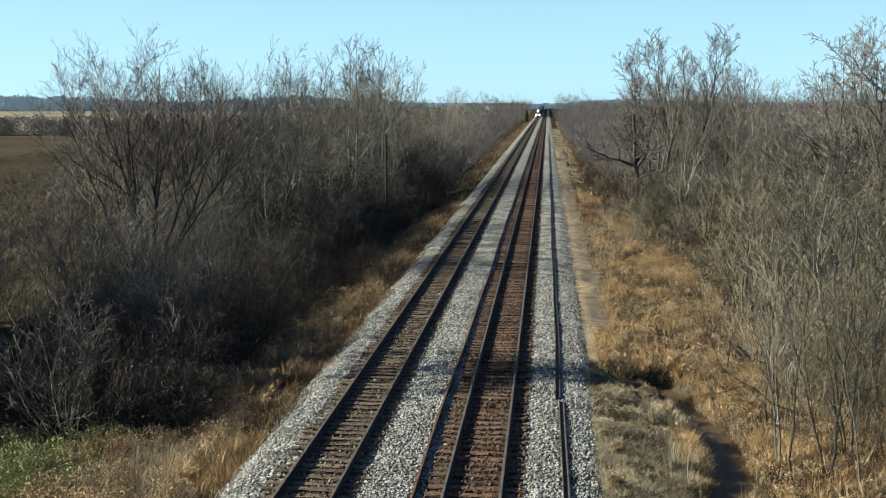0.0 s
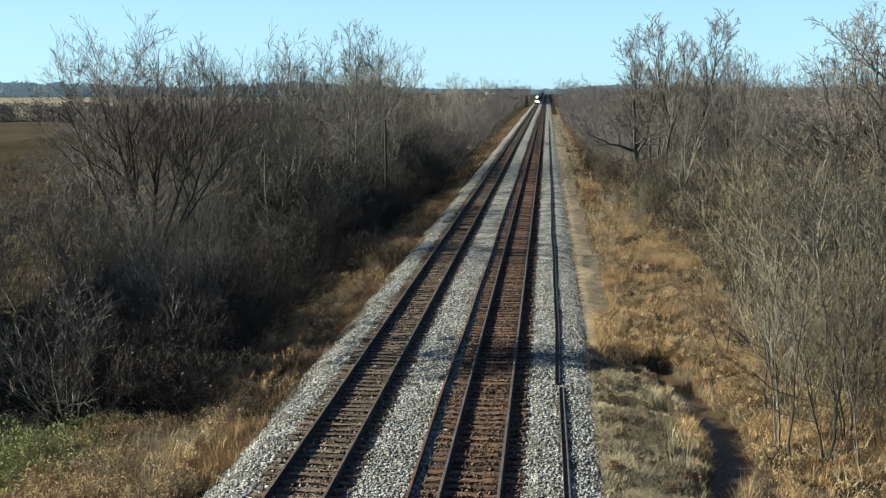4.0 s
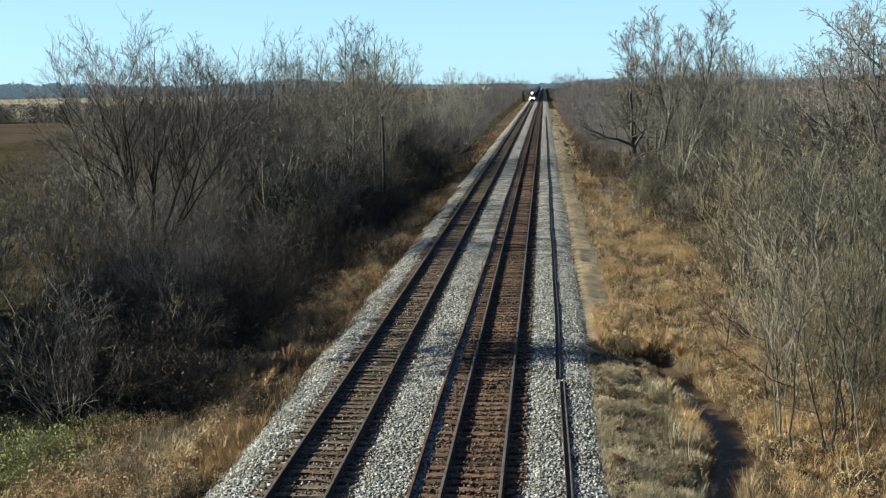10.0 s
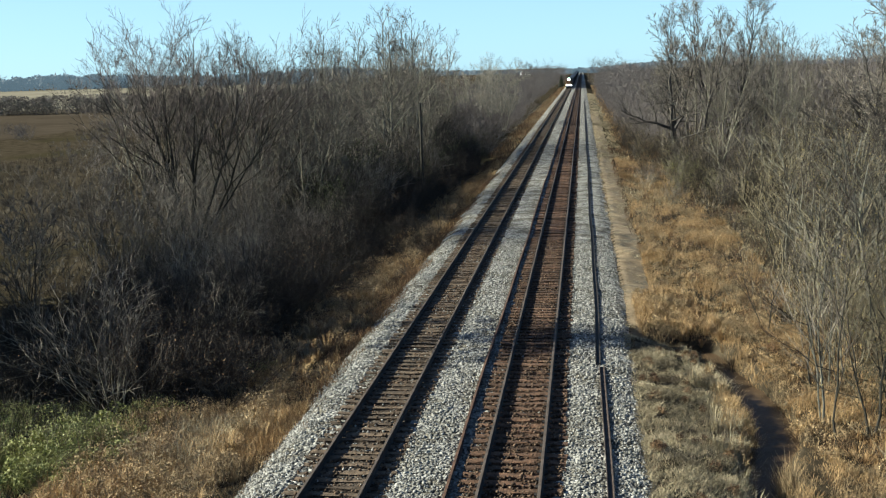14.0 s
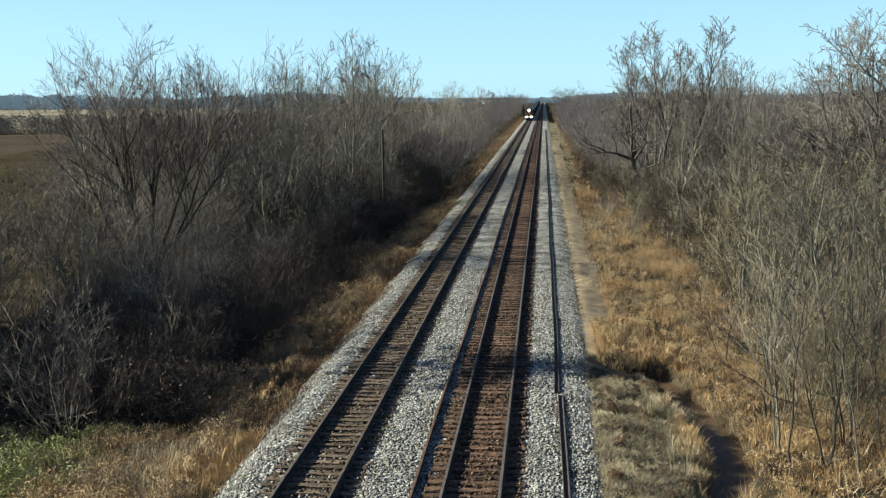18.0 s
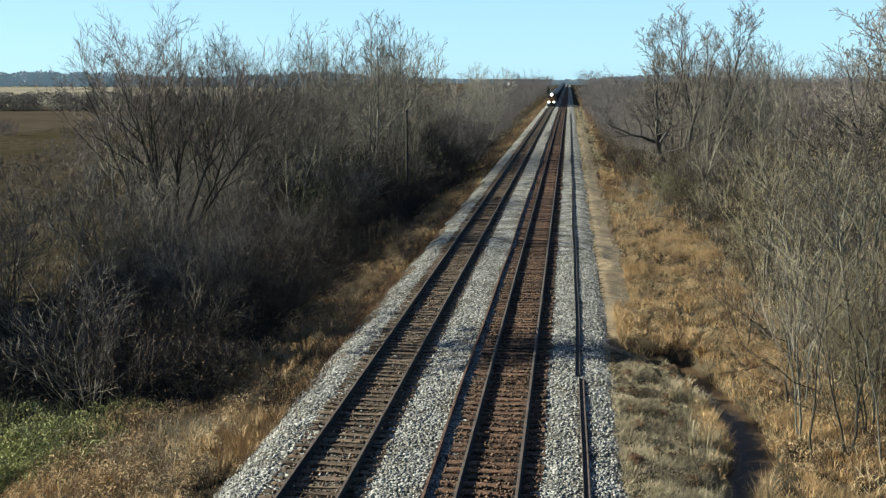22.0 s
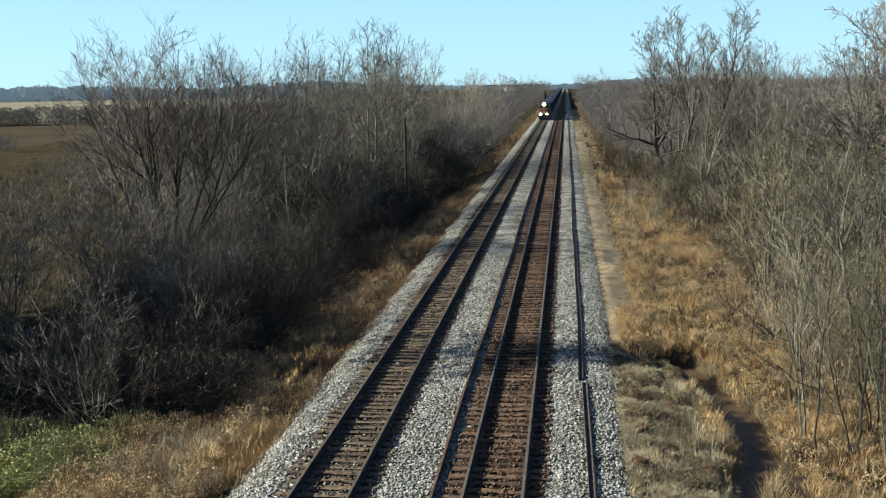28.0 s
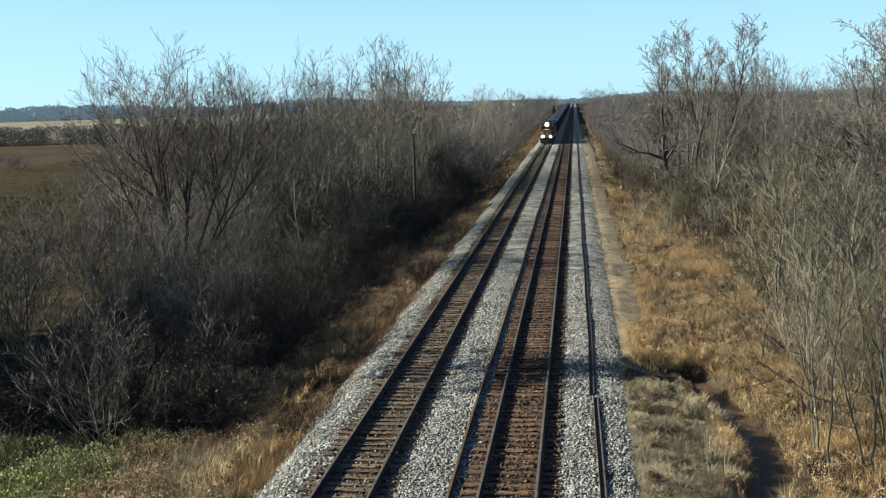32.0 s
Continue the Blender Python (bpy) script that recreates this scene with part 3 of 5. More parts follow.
def leaf_mesh(name, points, per, size, spread, mat, seed):
    """Small bent leaves scattered about the given points."""
    rng = np.random.default_rng(seed)
    c = np.repeat(np.array([tuple(p) for p in points]), per, 0)
    n = len(c)
    c = c + rng.normal(0, spread, (n, 3))
    a = rng.normal(size=(n, 3))
    a /= np.linalg.norm(a, axis=1, keepdims=True)
    b = np.cross(a, rng.normal(size=(n, 3)))
    b /= np.linalg.norm(b, axis=1, keepdims=True)
    s = size * rng.uniform(0.6, 1.3, (n, 1))
    v = np.stack([c - a * s, c + b * s * 0.55, c + a * s + np.cross(a, b) * s * 0.3, c - b * s * 0.55], 1).reshape(-1, 3)
    i = np.arange(n)[:, None] * 4
    return tri_mesh(name, v, np.concatenate([i + np.array((0, 1, 3)), i + np.array((1, 2, 3))]), mat)


def stem_mesh(name, chain, mat, sides=6):
    """One stem: a connected tapering tube through the ends of its sticks."""
    pts = [(Vector(c[0:3]), c[3]) for c in chain] + [(Vector(chain[-1][4:7]), chain[-1][7])]
    verts, faces = [], []
    for i, (p, r) in enumerate(pts):
        d = (pts[min(i + 1, len(pts) - 1)][0] - pts[max(i - 1, 0)][0]).normalized()
        u = d.cross(Vector((0.31, 0.95, 0.05))).normalized()
        w = d.cross(u)
        verts += [tuple(p + (u * math.cos(6.283 * k / sides) + w * math.sin(6.283 * k / sides)) * r) for k in range(sides)]
    for i in range(len(pts) - 1):
        for k in range(sides):
            a, b = i * sides + k, i * sides + (k + 1) % sides
            faces.append((a, b, b + sides, a + sides))
    return mesh_of(name, verts, faces, mat)


JOINED_PAST, FAR_BRUSH = 78.0, []


def join_far_brush():
    """The shrubs too far off to tell apart, as one mesh."""
    vs, ts, ids, mats, base = [], [], [], [], 0
    for me, m in FAR_BRUSH:
        v = np.empty(len(me.vertices) * 3, np.float32)
        me.vertices.foreach_get("co", v)
        t = np.empty(len(me.loops), np.int32)
        me.loops.foreach_get("vertex_index", t)
        q = np.empty(len(me.polygons), np.int32)
        me.polygons.foreach_get("material_index", q)
        v, t = v.reshape(-1, 3), t.reshape(-1, 3)
        slots = []
        for mat in me.materials:
            if mat not in mats:
                mats.append(mat)
            slots.append(mats.index(mat))
        vs.append(v @ m[:3, :3].T + m[:3, 3])
        ts.append(t + base)
        ids.append(np.array(slots, np.int32)[q])
        base += len(vs[-1])
    me = tri_mesh("far_brush", np.concatenate(vs), np.concatenate(ts), mats[0])
    for mat in mats[1:]:
        me.materials.append(mat)
    me.polygons.foreach_set("material_index", np.concatenate(ids))
    tagged(new("far_brush", me), "bare grey-brown brush farther along the line", "brush", kind="stuff")


class Kind:
    """One grown plant that can stand in many places."""

    def __init__(self, name, label, category, group, bark, twig, leaf=None, **how):
        self.name, self.label, self.category, self.group = name, label, category, group
        trunk, crown, tips = ramify(**how)
        if name == "shrub":
            self.parts = [("trunk", tube_mesh("trunk", trunk, bark))]
        else:
            self.parts = [("trunk", stem_mesh("trunk", trunk[i:i + 6], bark)) for i in range(0, len(trunk), 6)]
        self.parts.append(("crown", tube_mesh("crown", crown, twig, bark)))
        if leaf:
            share, per, size, sp, mat = leaf
            rnd = random.Random(how["seed"] + 50)
            self.parts.append(("leaves", leaf_mesh("leaves", [p for p in tips if rnd.random() < share], per, size, sp, mat, how["seed"])))
        self.first = None
        if name == "shrub":  # with fewer, stouter twigs where it stands far off
            how["levels"] = [(n, *rest) for n, (_, *rest) in zip((6, 4, 3), how["levels"])]
            how["levels"][1] = (*how["levels"][1][:4], 1, *how["levels"][1][5:])
            how["twig_r"] = 1.5 * how.get("twig_r", 0.008)
            trunk, crown, _ = ramify(**how)
            self.far = [tube_mesh("far_crown", trunk + crown, twig, bark, sides=2)] + [me for n, me in self.parts if n == "leaves"]

    def put(self, x, y, turn=0.0, size=1.0, sink=0.0, tilt=0.0):
        m = pose(x, y, float(ground_z(x, y)) - sink, tilt * math.cos(turn), tilt * math.sin(turn), turn) @ Matrix.Scale(size, 4)
        if self.name == "shrub" and y > JOINED_PAST:
            FAR_BRUSH.extend((me, np.array(m)) for me in self.far)
            return None
        if self.first:
            return copy_thing(self.first, m)
        self.first = tagged(new(self.name), self.label, self.category, self.group)
        for n, me in self.parts:
            part(n, me, self.first)
        self.first.matrix_basis = m
        return self.first


# habits: boughs, then shoots, then twigs
SHRUBBY = [(6, 0.55, 0.35, 0.85, 3, 0.06, 0.16), (6, 0.5, 0.4, 0.9, 2, 0.04, 0.16), (5, 0.45, 0.4, 0.95, 1, 0.02, 0.1)]
UPRIGHT = [(9, 0.4, 0.35, 0.75, 3, 0.08, 0.13), (6, 0.5, 0.4, 0.8, 2, 0.06, 0.14), (5, 0.5, 0.4, 0.85, 1, 0.05, 0.1)]
SLENDER = [(16, 0.24, 0.45, 0.9, 4, 0.1, 0.14), (7, 0.45, 0.4, 0.9, 2, 0.08, 0.14), (5, 0.5, 0.4, 0.9, 1, 0.05, 0.1)]
VASE = [(9, 0.42, 0.35, 0.75, 4, 0.07, 0.13), (8, 0.42, 0.4, 0.8, 3, 0.08, 0.13), (7, 0.36, 0.35, 0.75, 2, 0.06, 0.12), (3, 0.45, 0.35, 0.8, 1, 0.04, 0.1)]
CROOKED = [(11, 0.56, 0.5, 1.1, 6, 0.05, 0.2), (8, 0.42, 0.45, 1.0, 4, 0.05, 0.2), (6, 0.42, 0.45, 1.0, 2, 0.04, 0.16), (4, 0.5, 0.4, 0.9, 1, 0.02, 0.1)]
ANTLERED = [(10, 0.46, 0.35, 0.75, 6, 0.09, 0.17), (8, 0.4, 0.4, 0.85, 4, 0.07, 0.18), (7, 0.4, 0.4, 0.9, 2, 0.04, 0.15), (4, 0.5, 0.4, 0.9, 1, 0.02, 0.1)]
WHIPPY = [(10, 0.38, 0.4, 0.85, 4, 0.08, 0.15), (6, 0.44, 0.4, 0.9, 3, 0.06, 0.16), (3, 0.44, 0.4, 0.9, 2, 0.03, 0.14)]

# kinds 1 and 3 paler as if sunlit, the rest dark as if shaded
SHRUBS = [Kind("shrub", "bare grey-brown many-stemmed shrub in the thicket", "shrub", "thicket shrubs", M_BARK if k in (1, 3) else M_BARK_DARK, M_TWIG_MID if k in (1, 3) else M_TWIG_DARK,
               seed=20 + k, height=3.0 + 0.25 * k, stems=7, spread=0.75, levels=SHRUBBY, trunk_r=0.034, low=0.15, twig_r=0.0065, kink=0.15) for k in range(5)]
SHRUBS += [Kind("shrub", "bare shrub with a few withered brown leaves", "shrub", "thicket shrubs", M_BARK_DARK, M_TWIG_DARK, leaf=(0.2, 1, 0.05, 0.05, M_LEAF_BROWN),
                seed=30 + k, height=2.9 + 0.4 * k, stems=7, spread=0.8, levels=SHRUBBY, trunk_r=0.032, low=0.15, twig_r=0.0065, kink=0.15) for k in range(2)]
TALL = [Kind("shrub", "tall bare shrub with many upright grey stems", "shrub", "thicket shrubs", M_BARK_DARK, M_TWIG_DARK if k in (0, 2) else M_TWIG_MID,
             seed=50 + k, height=6.2 + 0.25 * k, stems=6, spread=0.5, levels=UPRIGHT, trunk_r=0.045, low=0.15, twig_r=0.0065, kink=0.12) for k in range(5)]
OLIVE = Kind("shrub", "dense shrub still in dull olive-green leaf", "shrub", "thicket shrubs", M_BARK_DARK, M_TWIG_DARK, leaf=(0.4, 3, 0.07, 0.2, M_LEAF_DULL),
             seed=41, height=3.7, stems=8, spread=0.75, levels=SHRUBBY, trunk_r=0.03, low=0.15, twig_r=0.01, kink=0.14)
GREENS = [Kind("shrub", "low bush in fresh green leaf" if k else "low weedy bush in yellow-green leaf", "shrub", "green bushes", M_BARK, M_TWIG_TAN, leaf=(0.6, 6, 0.06, 0.17, M_LEAF_GREEN if k else M_LEAF_LIME),
               seed=43 + k, height=2.3, stems=8, spread=0.9, levels=[(5, 0.55, 0.4, 0.9, 3, 0.04, 0.16), (4, 0.5, 0.4, 0.9, 2, 0.04, 0.16), (3, 0.5, 0.4, 0.9, 1, 0.0, 0.1)], trunk_r=0.018, low=0.15) for k in range(2)]
YELLOWING = Kind("shrub", "loose shrub still holding dull yellow-green leaves", "shrub", "brush by the ditch", M_BARK_DARK, M_TWIG_TAN, leaf=(0.3, 2, 0.05, 0.25, M_LEAF_LIME),
                 seed=47, height=3.4, stems=7, spread=0.7, levels=SHRUBBY, trunk_r=0.025, low=0.15, twig_r=0.006, kink=0.14)
BRUSH = [Kind("shrub", "low tan twiggy shrub with withered leaves", "shrub", "brush by the ditch", M_BARK_DARK, M_TWIG_TAN, leaf=(0.25, 1, 0.035, 0.05, M_LEAF_BROWN if k else M_LEAF_YELLOW),
              seed=36 + k, height=3.2 + 0.5 * k, stems=7, spread=0.7, levels=SHRUBBY, trunk_r=0.02, low=0.15, twig_r=0.006, kink=0.15) for k in range(3)]
LEANERS = [Kind("shrub", "tall bare shrub with forked leaning stems", "shrub", "brush by the ditch", M_BARK_DARK, (M_TWIG_DARK, M_TWIG_MID, M_TWIG_DARK, M_TWIG_TAN)[k], leaf=(0.2, 1, 0.04, 0.05, M_LEAF_YELLOW),
                seed=130 + k, height=5.2, stems=4, spread=0.5, levels=WHIPPY, trunk_r=0.055, low=0.2, lean=-0.08, twig_r=0.006, kink=0.14) for k in range(4)]
POLES = [Kind("tree", "tall slender bare tree in the thicket", "tree", "bare trees", M_BARK, M_TWIG_MID, seed=60 + k, height=12.0, stems=1 + k % 2, spread=0.25, levels=SLENDER,
              trunk_r=0.13, low=0.3, twig_r=0.011, kink=0.07, taper=0.7) for k in range(4)]
CLUSTER = [(0.06, 0.5), (0.2, 2.9), (0.16, 0.2), (0.34, 0.3), (0.36, 3.3), (0.5, 3.0), (0.52, 0.1), (0.3, 1.6), (0.3, 4.6), (0.62, 3.5), (0.6, 5.9), (0.1, 4.0), (0.44, 2.4)]
BROAD = [Kind("tree", "bare tree with several ascending limbs", "tree", "bare trees", M_BARK_DARK, M_TWIG_MID if k else M_TWIG_PLUM, seed=70 + k, height=(11.6, 9.5, 9.5)[k], stems=(13, 8, 7)[k], spread=0.58, tilts=None if k else CLUSTER, levels=VASE,
              trunk_r=0.14, low=0.42, twig_r=0.007 + 0.002 * k, kink=0.09, up=0.05, taper=0.35, bare=0.4) for k in range(3)]
SAPLINGS = [Kind("sapling", "slender bare sapling with a few pale dry leaves", "sapling", "saplings by the ditch", M_BARK_LICHEN if k % 2 else M_BARK_DARK, (M_TWIG_DARK, M_TWIG_MID, M_TWIG_TAN, M_TWIG_DARK, M_TWIG_DARK)[k], leaf=(0.35 if k in (2, 4) else 0.15, 1, 0.034, 0.05, M_LEAF_YELLOW), seed=80 + k, height=6.7,
                 stems=1 + k % 3, spread=0.35, levels=WHIPPY, trunk_r=0.042, low=0.2, lean=-0.06 * (k % 3) - 0.07, twig_r=0.006, kink=0.11) for k in range(5)]
OAKS = [Kind("tree", "old dark bare tree with crooked spreading limbs", "tree", "bare trees", M_BARK_OAK, M_TWIG_MID, seed=(91, 97, 93)[k], height=12.0, stems=1 + k % 2, spread=0.35, levels=ANTLERED if k else CROOKED,
             trunk_r=0.2 if k else 0.27, low=0.3 if k else 0.16, twig_r=0.013, kink=0.15, taper=0.8, lean=(-0.12, 0.05, 0.0)[k]) for k in range(3)]
YOUNG = [Kind("sapling", "young bare tree with grey spreading limbs", "sapling", "saplings by the ditch", M_BARK_LICHEN if k == 2 else M_BARK, M_TWIG_DARK if k else M_TWIG_TAN, leaf=(0.2, 1, 0.04, 0.05, M_LEAF_YELLOW), seed=110 + k, height=8.0, stems=1 + (k == 2), spread=0.4,
              levels=[(10, 0.42, 0.4, 0.85, 4, 0.09, 0.15), (6, 0.45, 0.4, 0.9, 3, 0.07, 0.15), (4, 0.45, 0.4, 0.9, 2, 0.04, 0.14)], trunk_r=0.15, low=0.25, lean=-0.1, kink=0.12, twig_r=0.0085) for k in range(3)]
PALE = Kind("tree", "pale-barked tree holding a few yellow leaves", "tree", "bare trees", M_BARK_PALE, M_BARK_PALE, leaf=(0.7, 1, 0.08, 0.12, M_LEAF_CREAM), seed=95, height=12.5, stems=4, spread=0.4, levels=SLENDER,
            trunk_r=0.13, low=0.2, twig_r=0.016, kink=0.08)


def cedar(x, y, h, seed, sprays=160, leaf=0.16, low=0.06, wide=0.24):
    # tall ones, and the small ones in the west, are unseen shade casters
    c = tagged(new("cedar"), "tall evergreen cedar added out of view to cast shade" if h > 10 else "small dark evergreen cedar", "cedar", "cedars")
    c.location = (x, y, float(ground_z(x, y)))
    rnd = random.Random(seed)
    trunk = [(0, 0, -0.2, 0.022 * h, 0, 0, h * 0.9, 0.02)]
    part("trunk", tube_mesh("trunk", trunk, M_BARK_DARK), c)
    pts = []
    for k in range(sprays):
        t = rnd.random()
        r = h * wide * (1 - t) ** 0.7 * rnd.uniform(0.3, 1.1)
        a = rnd.uniform(0, 6.28)
        pts.append((r * math.cos(a), r * math.sin(a), h * (low + (1.0 - low) * t)))
    part("crown", leaf_mesh("crown", pts, 6, leaf if h > 10 else leaf * h / 4, 0.02 * h + 0.06, M_CEDAR, seed), c)


def plant_left():
    rnd = random.Random(11)
    # the front of the thicket along the embankment, then deeper rows
    # front rows and the nearest tall shrubs use dark-twigged kinds to paint in shade
    for depth, gap, kinds, lo, hi in ((-13.2, 1.3, SHRUBS[0:3:2] + SHRUBS[4:], 0.4, 0.7), (-14.8, 1.2, SHRUBS[0:3:2] + SHRUBS[4:], 0.7, 1.0), (-16.6, 1.2, SHRUBS, 0.85, 1.15), (-18.5, 1.5, SHRUBS, 0.8, 1.1), (-17.4, 1.4, TALL, 0.5, 0.7), (-19.8, 1.5, TALL, 0.62, 0.85), (-22.5, 1.7, TALL, 0.8, 1.0)):
        y = 34.0 + rnd.random() + (4.0 if kinds is TALL else 0.0)
        while y < 135:
            low = 1.0
            if y < 52 and depth > -15:
                low = 1.35
            rnd.choice(TALL[0:3:2] if kinds is TALL and y < 47 else kinds).put(depth + rnd.gauss(0, 0.7), y, rnd.uniform(0, 360), rnd.uniform(lo, hi) * low)
            y += gap * rnd.uniform(0.7, 1.4) * (1 + y / 100)
    for x, y in ((-17.5, 95.0), (-18.5, 101.0), (-16.0, 104.0), (-18.0, 88.0), (-16.0, 98.0), (-19.5, 92.0)):
        OLIVE.put(x, y, rnd.uniform(0, 360), rnd.uniform(0.65, 0.9))
    for k in range(16):
        OLIVE.put(rnd.uniform(-19.5, -16.0), rnd.uniform(60, 104), rnd.uniform(0, 360), rnd.uniform(0.45, 0.75))
    for k in range(110):
        y = rnd.uniform(64, 215)
        rnd.choice(SHRUBS[0:3:2] + SHRUBS[4:]).put(-13.0 - 2.6 * float(step(120, 160, y)) - rnd.random() ** 1.3 * 5, y, rnd.uniform(0, 360), rnd.uniform(0.3, 0.7) * (0.8 + 0.003 * y))
    for k in range(8):
        OLIVE.put(rnd.uniform(-20.0, -14.0), rnd.uniform(98, 132), rnd.uniform(0, 360), rnd.uniform(0.7, 1.1))
    for k in range(7):
        OLIVE.put(rnd.uniform(-22.0, -17.0), rnd.uniform(76, 102), rnd.uniform(0, 360), rnd.uniform(1.0, 1.35))
    for k in range(46):
        x, y = rnd.uniform(-20.5, -13.4), rnd.uniform(27.2, 33.8)
        GREENS[k % 2].put(x, y, rnd.uniform(0, 360), rnd.uniform(0.4, 0.7))
    GREENS[0].put(-12.6, 39.5, 40, 0.5)
    # tall unseen growth, added west of the view to shade thicket edge and tracks
    cedar(-34.0, 39.4, 20.0, 5, 120, 0.26, 0.78, 0.18)
    cedar(-30.5, 36.5, 9.0, 8, 260, 0.3)
    cedar(-29.5, 35.2, 8.6, 11, 260, 0.3)
    cedar(-31.5, 40.5, 11.5, 9, 260, 0.3)
    cedar(-33.5, 44.0, 13.5, 6, 300, 0.34)
    cedar(-38.0, 50.0, 14.0, 7, 300, 0.34)
    BROAD[1].put(-36.0, 46.0, 30, 1.3)
    BROAD[2].put(-39.0, 52.0, 80, 1.3)
    for k in range(22):
        TALL[k % 5].put(rnd.uniform(-36, -29.5), rnd.uniform(34, 50), rnd.uniform(0, 360), rnd.uniform(0.9, 1.15))
    BROAD[0].put(-25.9, 67.5, 0, 1.0)
    BROAD[1].put(-27.0, 82.0, 130, 0.9)
    BROAD[2].put(-23.5, 90.0, 210, 0.75)
    for x, y, s in ((-23.0, 84.0, 1.05), (-25.5, 90.0, 1.1), (-21.0, 88.0, 1.05), (-27.5, 97.0, 1.12), (-22.5, 100.0, 1.15), (-24.5, 106.0, 1.18), (-20.5, 110.0, 1.2), (-28.5, 82.0, 1.0), (-30.0, 74.0, 0.9),
                    (-16.8, 112.0, 1.15), (-18.5, 118.0, 1.22), (-19.3, 104.0, 1.12), (-21.5, 116.0, 1.2), (-17.6, 124.0, 1.2), (-26.0, 112.0, 1.12), (-23.2, 120.0, 1.16), (-18.2, 108.0, 1.12), (-20.0, 96.0, 1.05), (-24.0, 94.0, 1.05), (-22.2, 126.0, 1.2), (-19.6, 130.0, 1.24)):
        rnd.choice(POLES).put(x, y, rnd.uniform(0, 360), s * (0.76 if x / y < -0.262 else 0.85 if x / y > -0.155 else 0.98))
    for k in range(52):
        y = rnd.uniform(76, 210)
        x = -17.5 - rnd.random() ** 1.3 * 22 - 0.02 * y
        rnd.choice(POLES).put(x, y, rnd.uniform(0, 360), rnd.uniform(0.75, 1.02) * (0.98 + 0.0014 * y) * (0.68 if x / y > -0.155 else 1.0))
    for k, (x, y, s) in enumerate(((-23.5, 132.0, 1.24), (-23.0, 140.0, 1.32), (-25.4, 128.0, 1.18), (-21.6, 137.0, 1.26), (-26.6, 134.0, 1.18), (-22.2, 145.0, 1.3), (-24.6, 142.0, 1.28), (-23.9, 136.0, 1.26), (-22.6, 129.0, 1.2), (-27.4, 124.0, 1.12), (-29.0, 120.0, 1.06), (-28.2, 131.0, 1.14), (-30.4, 127.0, 1.1), (-25.8, 121.0, 1.1), (-21.8, 133.0, 1.22), (-20.9, 128.0, 1.16), (-20.4, 139.0, 1.24),
                                   (-34.0, 106.0, 0.9), (-33.2, 112.0, 0.95), (-35.0, 118.0, 0.95), (-32.0, 104.0, 0.85), (-31.8, 116.0, 0.95), (-33.8, 125.0, 1.0), (-30.6, 109.0, 0.9),
                                   (-20.6, 150.0, 1.16), (-19.8, 156.0, 1.08), (-20.2, 162.0, 1.1), (-21.4, 168.0, 1.1), (-19.4, 172.0, 1.08), (-20.8, 144.0, 1.14))):
        POLES[k % len(POLES)].put(x, y, 67 * k, s)
    for k in range(64):
        y = rnd.uniform(78, 200)
        TALL[(0, 2, 1)[k % 3]].put(-15.6 - 2.2 * float(step(120, 160, y)) - rnd.random() * 5, y, rnd.uniform(0, 360), rnd.uniform(0.65, 0.95))
    for k in range(18):  # thin young growth spreading into the fallow field
        y = rnd.uniform(46, 92)
        (SAPLINGS[(0, 3, 4)[k % 3]] if k % 3 else LEANERS[k % 2 * 2]).put(-y * rnd.uniform(0.38, 0.5), y, rnd.uniform(0, 360), rnd.uniform(0.6, 1.0))
    PALE.put(-16.6, 198.0, 20, 1.02)
    PALE.put(-14.8, 206.0, 140, 0.85)
    PALE.put(-19.2, 194.0, 250, 1.0)


